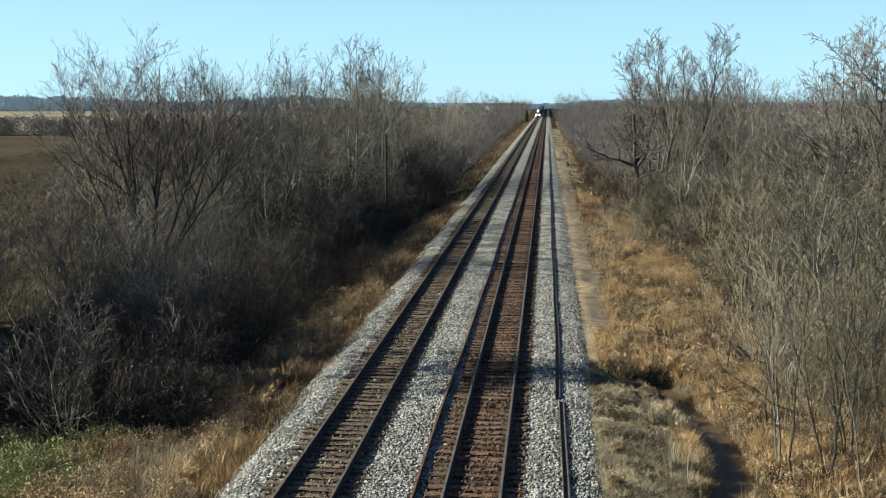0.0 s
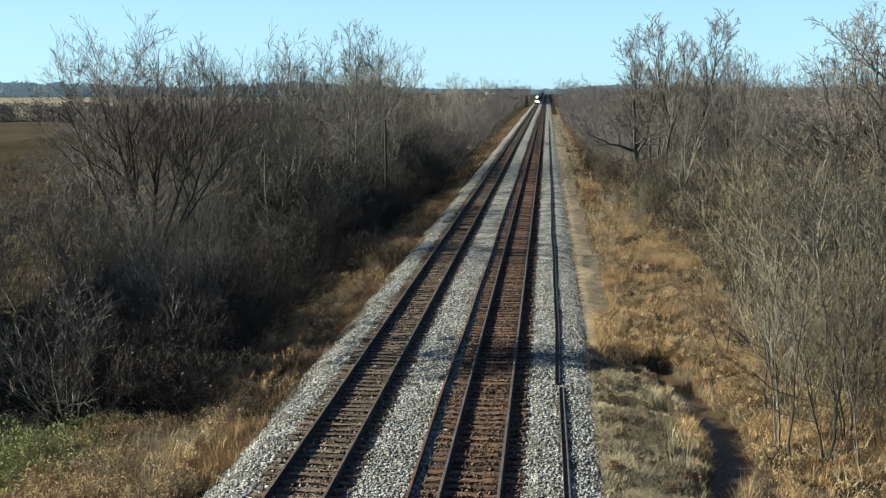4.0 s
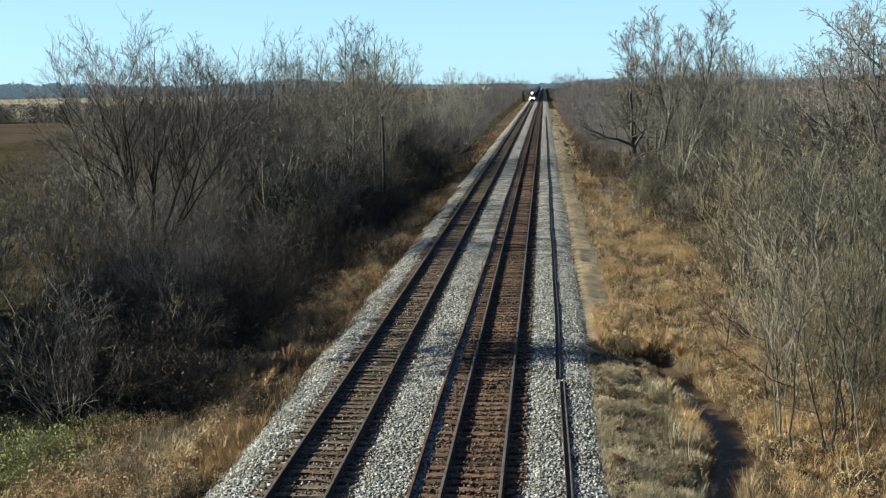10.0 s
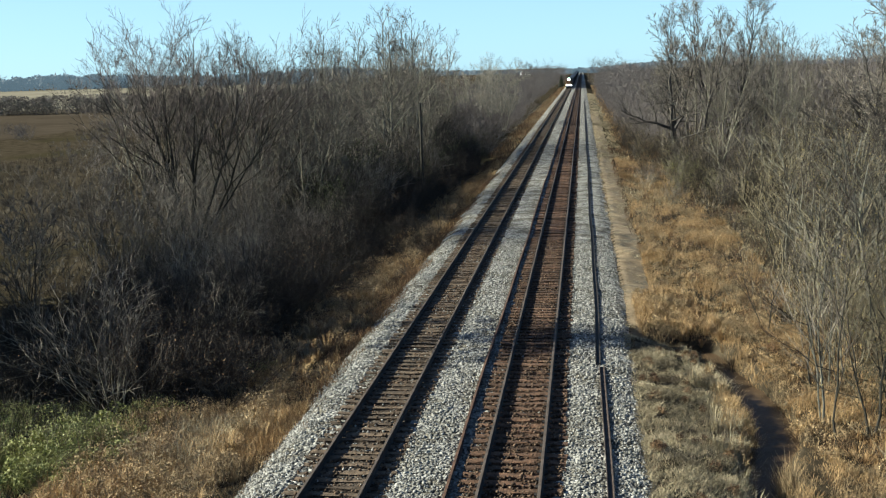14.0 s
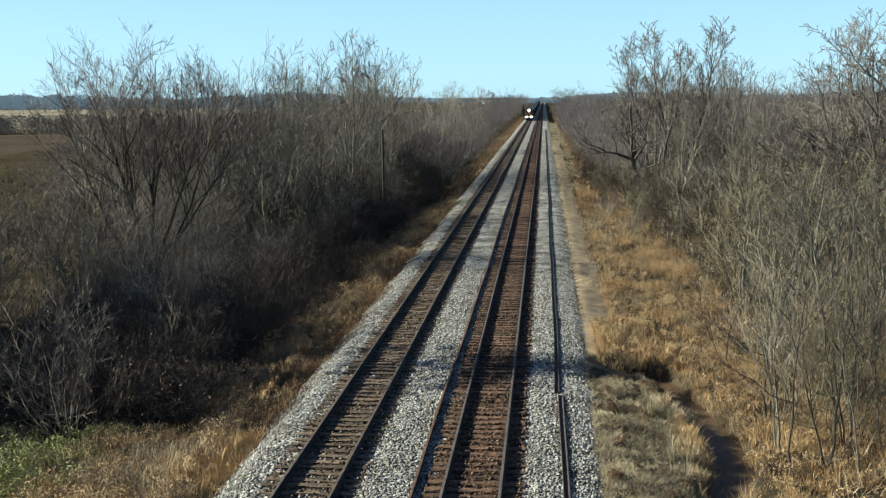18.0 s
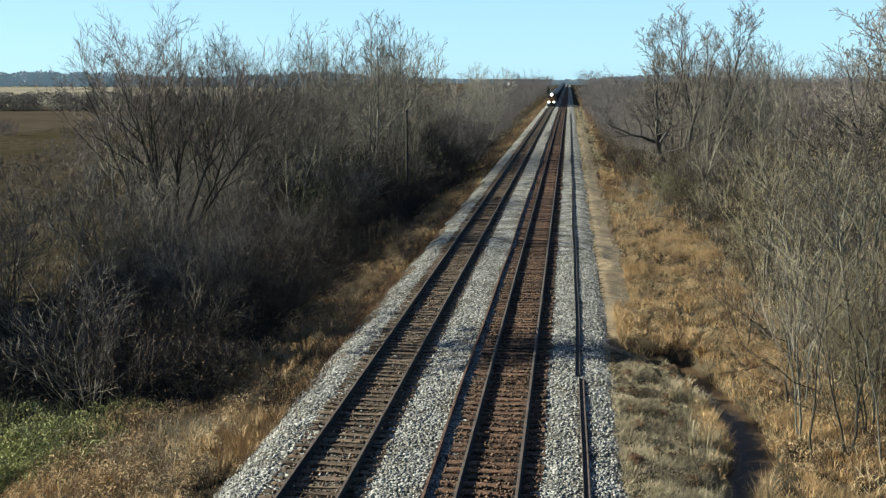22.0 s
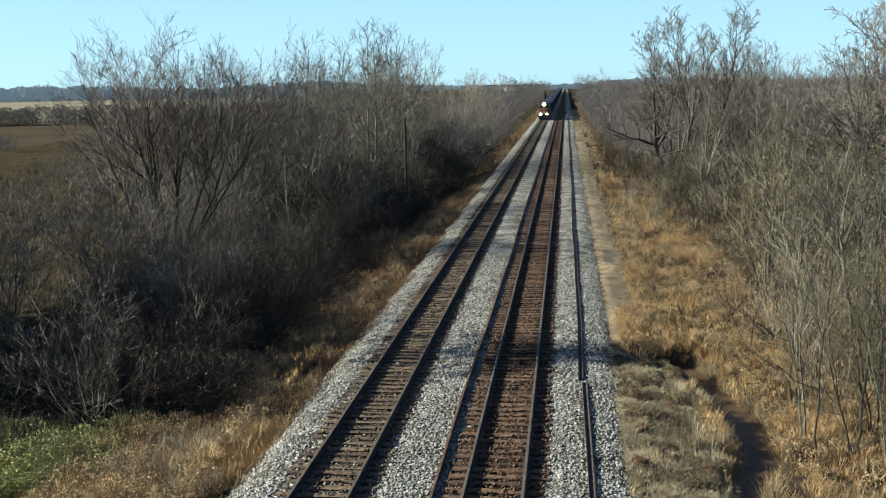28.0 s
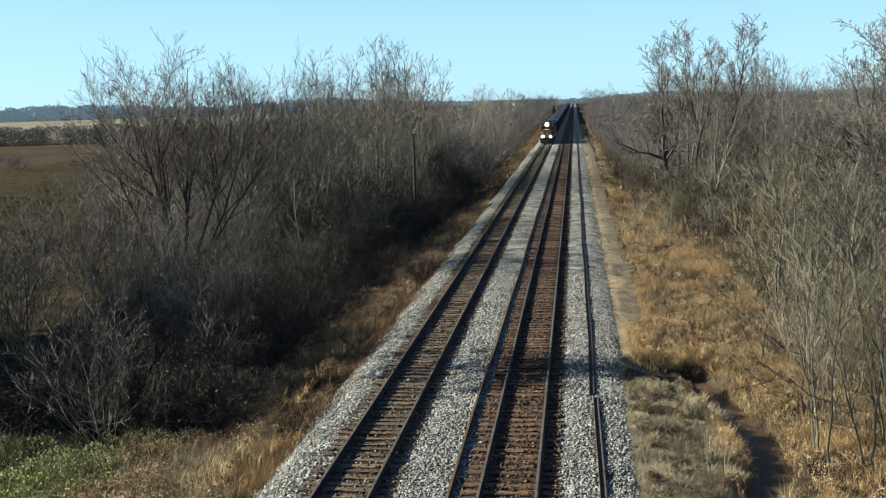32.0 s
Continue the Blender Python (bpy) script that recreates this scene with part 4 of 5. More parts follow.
def plant_right():
    rnd = random.Random(12)
    for x, y, k, t, s in ((7.4, 31.4, 0, 10, 1.0), (7.3, 33.4, 1, 80, 0.95), (8.6, 32.6, 2, 200, 1.0), (9.4, 31.7, 3, 300, 1.05), (7.6, 45.1, 4, 40, 0.95), (11.1, 50.7, 0, 150, 1.1), (9.0, 40.4, 2, 20, 0.95),
                          (11.4, 39.5, 1, 250, 0.9), (12.6, 44.5, 3, 90, 1.1), (13.2, 49.5, 4, 190, 1.15), (10.6, 60.0, 2, 280, 1.1)):
        SAPLINGS[k].put(x, y, (t % 80) - 40, s)
    for k in range(20):
        y = rnd.uniform(36, 130)
        x = 8.2 + 0.022 * y + rnd.random() * (3 + 0.18 * y)
        rnd.choice(SAPLINGS).put(x, y, rnd.uniform(-50, 50), rnd.uniform(0.6, 1.1) * (0.9 + 0.004 * y))
    for k in range(16):  # the brush that hides the feet of the trees behind
        y = rnd.uniform(46, 80)
        (YOUNG[k % 3] if k % 2 else SAPLINGS[k % 5]).put(y * rnd.uniform(0.22, 0.36), y, rnd.uniform(-60, 60), rnd.uniform(0.8, 1.05))
    for k in range(9):
        SAPLINGS[k % 5].put(8.0 + 0.9 * k + rnd.gauss(0, 0.5), 31.5 + rnd.random() * 9, rnd.uniform(-50, 50), rnd.uniform(0.8, 1.1))
    for x, y, k, z in ((13.8, 67.0, 0, 1.05), (17.4, 70.0, 2, 1.1), (21.0, 72.0, 0, 1.1), (11.6, 63.0, 1, 0.85), (15.8, 62.0, 0, 0.95), (19.4, 64.0, 2, 1.0), (14.6, 76.0, 1, 1.0), (24.0, 78.0, 2, 1.1), (12.4, 54.0, 2, 0.8), (16.6, 54.5, 1, 0.9)):
        YOUNG[k].put(x, y, rnd.uniform(-60, 60), z)
    for k in range(15):
        y = rnd.uniform(70, 125)
        YOUNG[1].put(10.0 + 0.02 * y + rnd.random() * (2 + 0.16 * y), y, rnd.uniform(0, 360), rnd.uniform(0.75, 1.05))
    for k in range(30):
        y = rnd.uniform(78, 190)
        x = 9.0 + 0.02 * y + rnd.random() ** 1.2 * (5 + 0.12 * y)
        rnd.choice(LEANERS if k % 3 == 0 else SHRUBS).put(x, y, rnd.uniform(0, 360), rnd.uniform(0.6, 1.0))
    for k in range(30):
        y = rnd.uniform(110, 230)
        rnd.choice(POLES).put(11 + 0.02 * y + rnd.random() * 0.12 * y, y, rnd.uniform(0, 360), rnd.uniform(0.85, 1.15))
    for k in range(42):
        y = rnd.uniform(33, 75)
        rnd.choice(BRUSH).put(7.6 + 0.03 * y + rnd.random() * 0.2 * y, y, rnd.uniform(0, 360), rnd.uniform(0.5, 1.0))
    for k in range(90):
        y = rnd.uniform(76, 215)
        x = 7.0 - 0.012 * y + rnd.random() * 6
        (rnd.choice(SHRUBS) if k % 3 else rnd.choice(LEANERS)).put(x, y, rnd.uniform(0, 360), rnd.uniform(0.35, 0.65))
    for k in range(32):
        y = rnd.uniform(92, 134)
        rnd.choice(LEANERS if k % 2 else SHRUBS).put(rnd.uniform(8, 17), y, rnd.uniform(0, 360), rnd.uniform(0.55, 0.85))
    for x, y in ((11.0, 108.0), (12.4, 112.0), (10.4, 116.0), (13.6, 118.0), (11.8, 121.0), (15.0, 122.0)):
        rnd.choice(LEANERS).put(x, y, rnd.uniform(0, 360), rnd.uniform(0.55, 0.75))
    for x, y, k, turn, z in ((11.4, 136.0, 0, 30, 1.4), (13.2, 142.0, 1, 160, 0.98), (12.2, 150.0, 2, 330, 1.15), (13.9, 146.0, 2, 250, 1.22), (15.0, 137.0, 2, 100, 1.18), (16.6, 144.0, 2, 210, 1.35), (18.2, 139.0, 1, 300, 0.98), (19.8, 146.0, 2, 20, 1.38), (21.6, 141.0, 1, 80, 0.98), (24.0, 148.0, 2, 150, 1.1), (28.6, 86.0, 0, 230, 1.25), (24.9, 84.0, 1, 100, 1.22), (26.2, 88.0, 2, 60, 1.4), (27.0, 82.0, 0, 50, 1.12), (34.0, 95.0, 2, 20, 1.2), (26.6, 91.0, 0, 140, 1.18), (27.4, 95.0, 2, 300, 1.18), (28.0, 98.0, 1, 200, 1.12)):
        OAKS[k].put(x, y, turn, z)
    for k in range(26):
        y = rnd.uniform(120, 205)
        out = rnd.uniform(0.1, 0.33)
        rnd.choice(POLES).put(4 + y * out, y, rnd.uniform(0, 360), rnd.uniform(0.9, 1.15) * (0.93 if out > 0.16 else 1.0))
    for x, y, z in ((8.2, 93.0, 0.5), (9.4, 98.5, 0.75), (10.9, 92.0, 0.6), (8.6, 103.5, 0.7), (21.0, 61.0, 1.2), (19.6, 52.0, 1.0), (23.5, 66.0, 1.3)):
        YELLOWING.put(x, y, rnd.uniform(0, 360), z)


def deep_thicket():
    """The depth of the thicket behind its front rows, one joined mesh."""
    rnd = random.Random(16)
    protos = [np.array([g for part_ in ramify(seed=250 + k, height=5.6, stems=6, spread=0.55, levels=[(7, 0.42, 0.35, 0.8, 3, 0.08, 0.14), (5, 0.5, 0.4, 0.85, 1, 0.05, 0.1), (4, 0.5, 0.4, 0.9, 1, 0.03, 0.1)], trunk_r=0.035, low=0.15, twig_r=0.011)[:2] for g in part_]) for k in range(5)]
    segs = []

    def add(x, y, s):
        m = rnd.choice(protos).copy()
        a = rnd.uniform(0, 6.28)
        ca, sa = math.cos(a), math.sin(a)
        z = float(ground_z(x, y)) - 0.1
        for o in (0, 4):
            px, py = m[:, o].copy(), m[:, o + 1].copy()
            m[:, o], m[:, o + 1], m[:, o + 2] = x + s * (ca * px - sa * py), y + s * (sa * px + ca * py), z + s * m[:, o + 2]
            m[:, o + 3] *= s
        m[:, 7] *= m[:, 3] > 0.016
        segs.append(m)

    for depth, gap, end, lo, hi in ((-25.0, 1.5, 165, 0.9, 1.15), (-27.5, 1.7, 165, 0.9, 1.2), (-30.5, 2.0, 150, 0.9, 1.2), (-35.5, 2.7, 150, 0.8, 1.0), (-40.0, 3.2, 140, 0.7, 0.9), (-46.0, 3.6, 130, 0.6, 0.8), (-53.0, 4.2, 130, 0.5, 0.75), (-61.0, 5.0, 130, 0.5, 0.7)):
        y = 32.0 + rnd.random()
        while y < end:
            x = depth + rnd.gauss(0, 1.0)
            if x / y > -0.4 or rnd.random() < 0.25 and x / y > -0.64:
                add(x, y, rnd.uniform(lo, hi))
            y += gap * rnd.uniform(0.7, 1.4) * (1 + y / 110)
    tagged(new("deep_thicket", tube_mesh("deep_thicket", np.concatenate(segs), M_TWIG_MID, M_BARK_DARK)), "dense bare brush deep inside the thicket", "brush", kind="stuff")


def far_crowns(name, label, rows, per, size, mat, seed):
    """Distant crowns of many small bent sprays; rows: x, y, height, radius."""
    rng = np.random.default_rng(seed)
    r = np.repeat(np.array(rows, float), per, 0)
    n = len(r)
    u = rng.random(n) ** 0.8
    a = rng.uniform(0, 6.283, n)
    out = r[:, 3] * np.sqrt(rng.random(n)) * np.sqrt(np.clip(1.05 - (2 * u - 0.9) ** 2 * 0.8, 0.1, 1))
    x, y = r[:, 0] + out * np.cos(a), r[:, 1] + out * np.sin(a)
    pts = np.stack([x, y, ground_z(x, y) + r[:, 2] * u], 1)
    tagged(new(name, leaf_mesh(name, pts, 1, size, 0.1, mat, seed)), label, "woods", kind="stuff")


def far_woods():
    """Woods along the line and on the horizon, one joined mesh of small bare crowns."""
    rnd = random.Random(14)
    segs = []
    protos = [ramify(seed=200 + k, height=7.6, stems=4, spread=0.6, levels=[(7, 0.45, 0.4, 0.9, 2, 0.08, 0.15), (5, 0.5, 0.4, 0.9, 1, 0.05, 0.1), (3, 0.5, 0.4, 0.9, 1, 0.02, 0.1)], trunk_r=0.12, low=0.15, twig_r=0.02) for k in range(5)]

    def add(x, y, s, thick):
        t, c, _ = rnd.choice(protos)
        a = rnd.uniform(0, 6.28)
        z = float(ground_z(x, y)) - 0.2
        m = np.array(t + c)
        ca, sa = math.cos(a), math.sin(a)
        for o in (0, 4):
            px, py = m[:, o].copy(), m[:, o + 1].copy()
            m[:, o], m[:, o + 1], m[:, o + 2] = x + s * (ca * px - sa * py), y + s * (sa * px + ca * py), z + s * m[:, o + 2]
            m[:, o + 3] = np.maximum(m[:, o + 3] * s * 0.8, thick)
        m[:, 7] *= m[:, 7] > thick * 1.01
        segs.append(m)

    bushes = [ramify(seed=230 + k, height=4.6, stems=6, spread=0.7, levels=[(5, 0.5, 0.4, 0.9, 2, 0.06, 0.15), (4, 0.5, 0.4, 0.9, 1, 0.04, 0.1), (4, 0.5, 0.4, 0.9, 1, 0.02, 0.1)], trunk_r=0.04, low=0.1, twig_r=0.016) for k in range(5)]
    trees, protos = protos, bushes
    for k in range(240):
        y = 130 + 700 * rnd.random() ** 1.6
        side = -1 if k % 2 else 1
        x = -4 + side * (11.5 + 0.003 * y + rnd.random() ** 1.4 * 22)
        add(x, y, rnd.uniform(0.6, 1.25) * (0.8 + 0.0008 * y), 0.01 + 0.00005 * y)
    for k in range(90):
        add(rnd.uniform(-130, -45), rnd.uniform(110, 330), rnd.uniform(0.5, 1.0), 0.02)
    for k in range(70):
        y = rnd.uniform(130, 270)
        add(-rnd.uniform(13, 24), y, rnd.uniform(0.6, 1.1), 0.016)
    protos = trees
    for k in range(115):
        y = rnd.uniform(140, 420)
        add(rnd.uniform(0.08, 0.42) * y + 6, y, rnd.uniform(0.85, 1.25) * (1.1 + 0.0014 * y), 0.012 + 0.00006 * y)
    for k in range(70):
        y = rnd.uniform(190, 420)
        add(-rnd.uniform(0.06, 0.26) * y - 6, y, rnd.uniform(0.5, 0.95), 0.012 + 0.00006 * y)
    for k in range(120):
        y = 160 + 900 * rnd.random() ** 2.0
        sgn = rnd.choice((-1, 1))
        x = -4 + sgn * (12.0 + 0.004 * y + rnd.random() * (12 + 0.04 * y))
        add(x, y, rnd.uniform(0.6, 1.15) * (0.85 + 0.0009 * y), 0.012 + 0.00006 * y)
    for k in range(60):  # brush closing in on the line
        y = rnd.uniform(190, 520)
        add(rnd.choice((-17.5, 7.6)) + rnd.uniform(-1.5, 1.5), y, rnd.uniform(0.5, 0.9), 0.02 + 0.00005 * y)
    for x, y, s in ((8.5, 600.0, 1.7), (11.0, 615.0, 1.95), (13.5, 605.0, 2.0), (16.5, 620.0, 1.8), (-15.0, 700.0, 1.5), (-18.0, 715.0, 1.6), (-12.5, 730.0, 1.4), (12.0, 440.0, 1.3), (14.5, 455.0, 1.5), (17.5, 462.0, 1.35), (10.5, 500.0, 1.4), (21.0, 430.0, 1.4), (-13.0, 600.0, 1.4), (-16.5, 610.0, 1.6), (-20.0, 590.0, 1.5), (-24.0, 605.0, 1.4), (-28.0, 620.0, 1.5), (-14.0, 680.0, 1.7), (13.0, 690.0, 1.7)):
        add(x, y, s, 0.05)
    near = segs
    rows = []
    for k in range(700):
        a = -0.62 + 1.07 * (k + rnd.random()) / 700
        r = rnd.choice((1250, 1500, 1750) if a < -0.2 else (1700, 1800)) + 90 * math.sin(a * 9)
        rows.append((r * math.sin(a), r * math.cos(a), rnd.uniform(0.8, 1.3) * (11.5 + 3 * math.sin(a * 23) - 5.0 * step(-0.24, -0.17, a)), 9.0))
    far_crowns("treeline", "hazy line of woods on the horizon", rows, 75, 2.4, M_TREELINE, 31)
    rows = [(x, 400 + 0.12 * x + rnd.uniform(-8, 8), rnd.uniform(5.0, 7.0), 5.0) for x in np.linspace(-430, -85, 230)]
    far_crowns("hedgerow", "bare brown hedgerow between the fields", rows, 420, 0.3, M_HEDGE, 32)
    near = np.concatenate(near)
    near[:, (3, 7)] *= 1.12
    me = tube_mesh("far_woods", near, M_WOODS, sides=2)
    tagged(new("far_woods", me), "distant bare woods and brush along the line", "woods", kind="stuff")


plant_left()
plant_right()
join_far_brush()
deep_thicket()
far_woods()


# ---- grass ----
def blades(name, label, boxes, mat, seed, category="grass", keep=None, lean=0.9, grain=0.55):
    """Tapering bent blades in clumps; boxes: x0, x1, y0, y1, count, height, width."""
    rng = np.random.default_rng(seed)
    vs = []
    for x0, x1, y0, y1, n, h, w in boxes:
        x, y = rng.uniform(x0, x1, n), rng.uniform(y0, y1, n)
        clump = 0.8 * patchy(x, y, 0.7 * grain, seed) + 0.7 * patchy(x, y, 2.6 * grain, seed + 3) + 0.5 * patchy(x, y, 8 * grain, seed + 5)
        ok = rng.random(n) < np.clip(0.5 + 0.75 * clump, 0.06, 1.0)
        if keep is not None:
            ok &= keep(x, y)
        x, y, clump = x[ok], y[ok], clump[ok]
        n = len(x)
        hh = h * rng.uniform(0.35, 1.1, n) * np.clip(0.8 + 0.75 * clump, 0.25, 1.9)
        a = rng.uniform(0, 6.283, n)
        out = hh * rng.uniform(0.15, lean, n)
        b = rng.uniform(0, 6.283, n)
        z = np.where((x > -9.6) & (x < 1.9), np.maximum(ground_z(x, y), np.interp(x, BX, BZ)), ground_z(x, y)) - 0.03
        ww = w * rng.uniform(0.6, 1.3, n)
        dx, dy = np.cos(a) * ww, np.sin(a) * ww
        tip = np.stack([x + np.cos(b) * out, y + np.sin(b) * out, z + hh], 1)
        vs.append(np.stack([np.stack([x - dx, y - dy, z], 1), np.stack([x + dx, y + dy, z], 1), tip], 1).reshape(-1, 3))
    v = np.concatenate(vs)
    me = tri_mesh(name, v, np.arange(len(v)).reshape(-1, 3), mat)
    return tagged(new(name, me), label, category, kind="stuff")


def dry_land(x, y):
    d, half = ditch_distance(x, y)
    g, _ = ditch_distance(x, y, GULLY)
    return (d > half + 0.05) & (g > 0.7) & ((x < -8.9) | (x > 1.55))


def tufts(name, label, boxes, mat, seed, each=40):
    """Fountain-like tufts of curved blades; boxes: x0, x1, y0, y1, count, height."""
    rng = np.random.default_rng(seed)
    vs = []
    for x0, x1, y0, y1, n, h in boxes:
        cx, cy = rng.uniform(x0, x1, n), rng.uniform(y0, y1, n)
        ok = dry_land(cx, cy)
        cx, cy = cx[ok], cy[ok]
        size = h * rng.uniform(0.5, 1.25, len(cx))
        x, y, s = (np.repeat(v, each) for v in (cx, cy, size))
        m = len(x)
        a = rng.uniform(0, 6.283, m)
        ca, sa = np.cos(a), np.sin(a)
        r0 = s * 0.16 * rng.random(m)
        reach, hh = s * rng.uniform(0.1, 0.75, m), s * rng.uniform(0.55, 1.1, m)
        z = ground_z(cx, cy).repeat(each) - 0.04
        w = 0.0035 * rng.uniform(0.7, 1.5, m) * (1 + y / 70)
        base = np.stack([x + ca * r0, y + sa * r0, z], 1)
        mid = np.stack([x + ca * (r0 + reach * 0.45), y + sa * (r0 + reach * 0.45), z + hh * 0.75], 1)
        tip = np.stack([x + ca * (r0 + reach), y + sa * (r0 + reach), z + hh * rng.uniform(0.7, 1.05, m)], 1)
        side = np.stack([-sa * w, ca * w, np.zeros(m)], 1)
        vs.append(np.stack([base - side, base + side, mid - side * 0.8, mid + side * 0.8, tip], 1).reshape(-1, 3))
    v = np.concatenate(vs)
    i = np.arange(len(v) // 5)[:, None] * 5
    t = np.concatenate([i + np.array(q) for q in ((0, 1, 3), (0, 3, 2), (2, 3, 4))])
    return tagged(new(name, tri_mesh(name, v, t, mat)), label, "grass", kind="stuff")


def fluff(name, label, boxes, mat, seed, per=150, head=0.027):
    """Rounded clumps of dead weeds topped with small seed heads; boxes: x0, x1, y0, y1, clumps, height."""
    rng = np.random.default_rng(seed)
    pts = []
    for x0, x1, y0, y1, n, h in boxes:
        cx, cy = rng.uniform(x0, x1, n), rng.uniform(y0, y1, n)
        ok = dry_land(cx, cy) & (rng.random(n) < 0.55 + 0.6 * patchy(cx, cy, 1.4, seed))
        cx, cy = cx[ok], cy[ok]
        hh = h * rng.uniform(0.5, 1.2, len(cx))
        up, a = rng.random((len(cx), per)) ** 0.55, rng.uniform(0, 6.283, (len(cx), per))
        out = hh[:, None] * 0.6 * np.sqrt(np.clip(1.02 - up ** 2, 0, 1)) * rng.uniform(0.75, 1.1, up.shape)
        px, py = cx[:, None] + out * np.cos(a), cy[:, None] + out * np.sin(a)
        pz = ground_z(cx, cy)[:, None] + hh[:, None] * up
        pts.append(np.stack([px, py, pz], -1).reshape(-1, 3))
    tagged(new(name, leaf_mesh(name, np.concatenate(pts), 1, head, 0.03, mat, seed)), label, "weeds", kind="stuff")


blades("tall_grass", "tall golden dry grass beside the ballast", [(2.2, 4.2, 43, 49, 14000, 0.42, 0.009), (3.2, 4.4, 49, 62, 16000, 0.42, 0.009), (3.4, 10, 43, 80, 90000, 0.45, 0.009), (3.5, 9, 78, 125, 24000, 0.5, 0.02), (4.2, 9, 125, 600, 9000, 0.6, 0.05), (6.4, 15, 22, 46, 70000, 0.36, 0.008), (4.4, 5.6, 24, 36, 14000, 0.55, 0.008), (5.0, 6.2, 36, 46, 8000, 0.5, 0.008)], M_GRASS, 1, keep=dry_land)
blades("matted_grass", "pale matted dry grass on the ditch bank", [(1.55, 5.4, 20, 42, 110000, 0.17, 0.009), (8, 30, 24, 120, 40000, 0.45, 0.018), (3.2, 8, 46, 110, 27000, 0.35, 0.012)], M_GRASS_PALE, 2, keep=dry_land, lean=1.8)
blades("bank_grass", "golden dry grass along the foot of the embankment", [(-16, -9.0, 20, 25, 20000, 0.4, 0.008), (-14.5, -9.0, 25, 33, 34000, 0.42, 0.008), (-21, -14.5, 25, 33, 12000, 0.4, 0.008), (-12.2, -9.2, 33, 80, 11000, 0.42, 0.009), (-12.2, -9.2, 80, 130, 12000, 0.45, 0.018), (-12, -9.2, 130, 600, 9000, 0.6, 0.05)], M_GRASS, 3, keep=dry_land)
blades("russet_weeds", "russet dead weeds under the thicket", [(-13.5, -8.9, 28, 110, 70000, 0.42, 0.009), (3, 12, 60, 150, 16000, 0.6, 0.02), (-12.6, -9.2, 120, 600, 30000, 0.6, 0.04), (4.6, 10, 110, 600, 30000, 0.6, 0.04), (7, 15, 30, 60, 20000, 0.45, 0.01)], M_GRASS_RED, 4, category="weeds", keep=dry_land)
# near-black colour paints the thicket's inner shade onto the undergrowth
blades("bramble", "tangled undergrowth, coloured near black like shade inside the thicket", [(-27, -13, 31, 75, 60000, 1.3, 0.012), (-26, -13, 75, 160, 26000, 1.4, 0.024), (10, 26, 36, 130, 20000, 1.0, 0.016)], M_BARK_DARK, 5, category="undergrowth", lean=0.7)
blades("field_weeds", "brown rank weeds on the fallow field", [(-85, -24, 55, 190, 50000, 0.8, 0.03), (18, 80, 60, 200, 26000, 0.8, 0.03)], M_WEEDS, 6, category="weeds", grain=1.5)
tufts("grass_tufts", "bleached tufts of tall dry grass", [(-14.5, -9.6, 26.5, 34, 260, 0.65), (-13.2, -9.5, 34, 80, 150, 0.5), (4.2, 5.4, 24, 42, 90, 0.6), (6.6, 11, 26, 46, 240, 0.42), (3.3, 8, 46, 78, 340, 0.42)], M_GRASS, 7, each=28)
blades("dead_stalks", "dark dead stalks among the bank grass", [(-14, -9.8, 31, 90, 30000, 0.6, 0.007), (3.3, 9, 44, 80, 11000, 0.5, 0.007), (1.8, 5.0, 21, 41.5, 9000, 0.24, 0.008)], M_WEEDS, 9, category="weeds", keep=dry_land, grain=1.1)
tufts("bleached_tufts", "pale bleached tufts of tall grass", [(-13.6, -10.6, 28, 32.6, 170, 0.9), (-13.5, -10.5, 32, 60, 50, 0.6), (3.6, 5.2, 26, 40, 50, 0.7)], M_GRASS_PALE, 17, each=60)

blades("green_weeds", "fresh green weeds at the foot of the thicket", [(-21, -14.0, 26, 34, 26000, 0.5, 0.016)], M_LEAF_LIME, 21, category="weeds", keep=dry_land, lean=1.2, grain=0.9)
blades("path_grass", "short worn pale grass beside the ballast", [(1.7, 5.2, 125, 420, 26000, 0.3, 0.035), (-13, -9.4, 150, 420, 16000, 0.3, 0.035), (1.5, 3.4, 46, 130, 34000, 0.09, 0.01), (1.45, 2.1, 20, 44, 9000, 0.12, 0.009)], M_GRASS_PALE, 23, keep=dry_land, lean=2.0)
tufts("fluffy_grass", "fluffy tan tufts of dead grass", [(-15.5, -9.8, 20.5, 26, 150, 0.75), (-15.2, -10.4, 26, 33.8, 330, 0.9), (-12.6, -10.4, 34, 60, 130, 0.75), (-12.4, -10.2, 60, 110, 120, 0.7), (2.4, 5.6, 43.2, 50, 120, 0.6)], M_GRASS, 25, each=70)
blades("shoulder_weeds", "thin brown weeds creeping onto the ballast", [(-9.8, -8.2, 24, 110, 30000, 0.24, 0.008), (1.2, 1.9, 20, 110, 6000, 0.14, 0.008)], M_GRASS_RED, 27, category="weeds", grain=1.3, keep=lambda x, y: np.abs(x + 3.4) > 4.8 + 0.9 * np.abs(patchy(x, y, 0.8, 41)))
blades("twig_litter", "dead twigs and litter on the ditch bank", [(1.8, 5.4, 21, 42, 5000, 0.14, 0.006), (6.6, 12, 26, 50, 4000, 0.18, 0.006), (-14, -9.3, 26, 60, 5000, 0.2, 0.006)], M_BARK, 33, category="litter", keep=dry_land, lean=3.0)
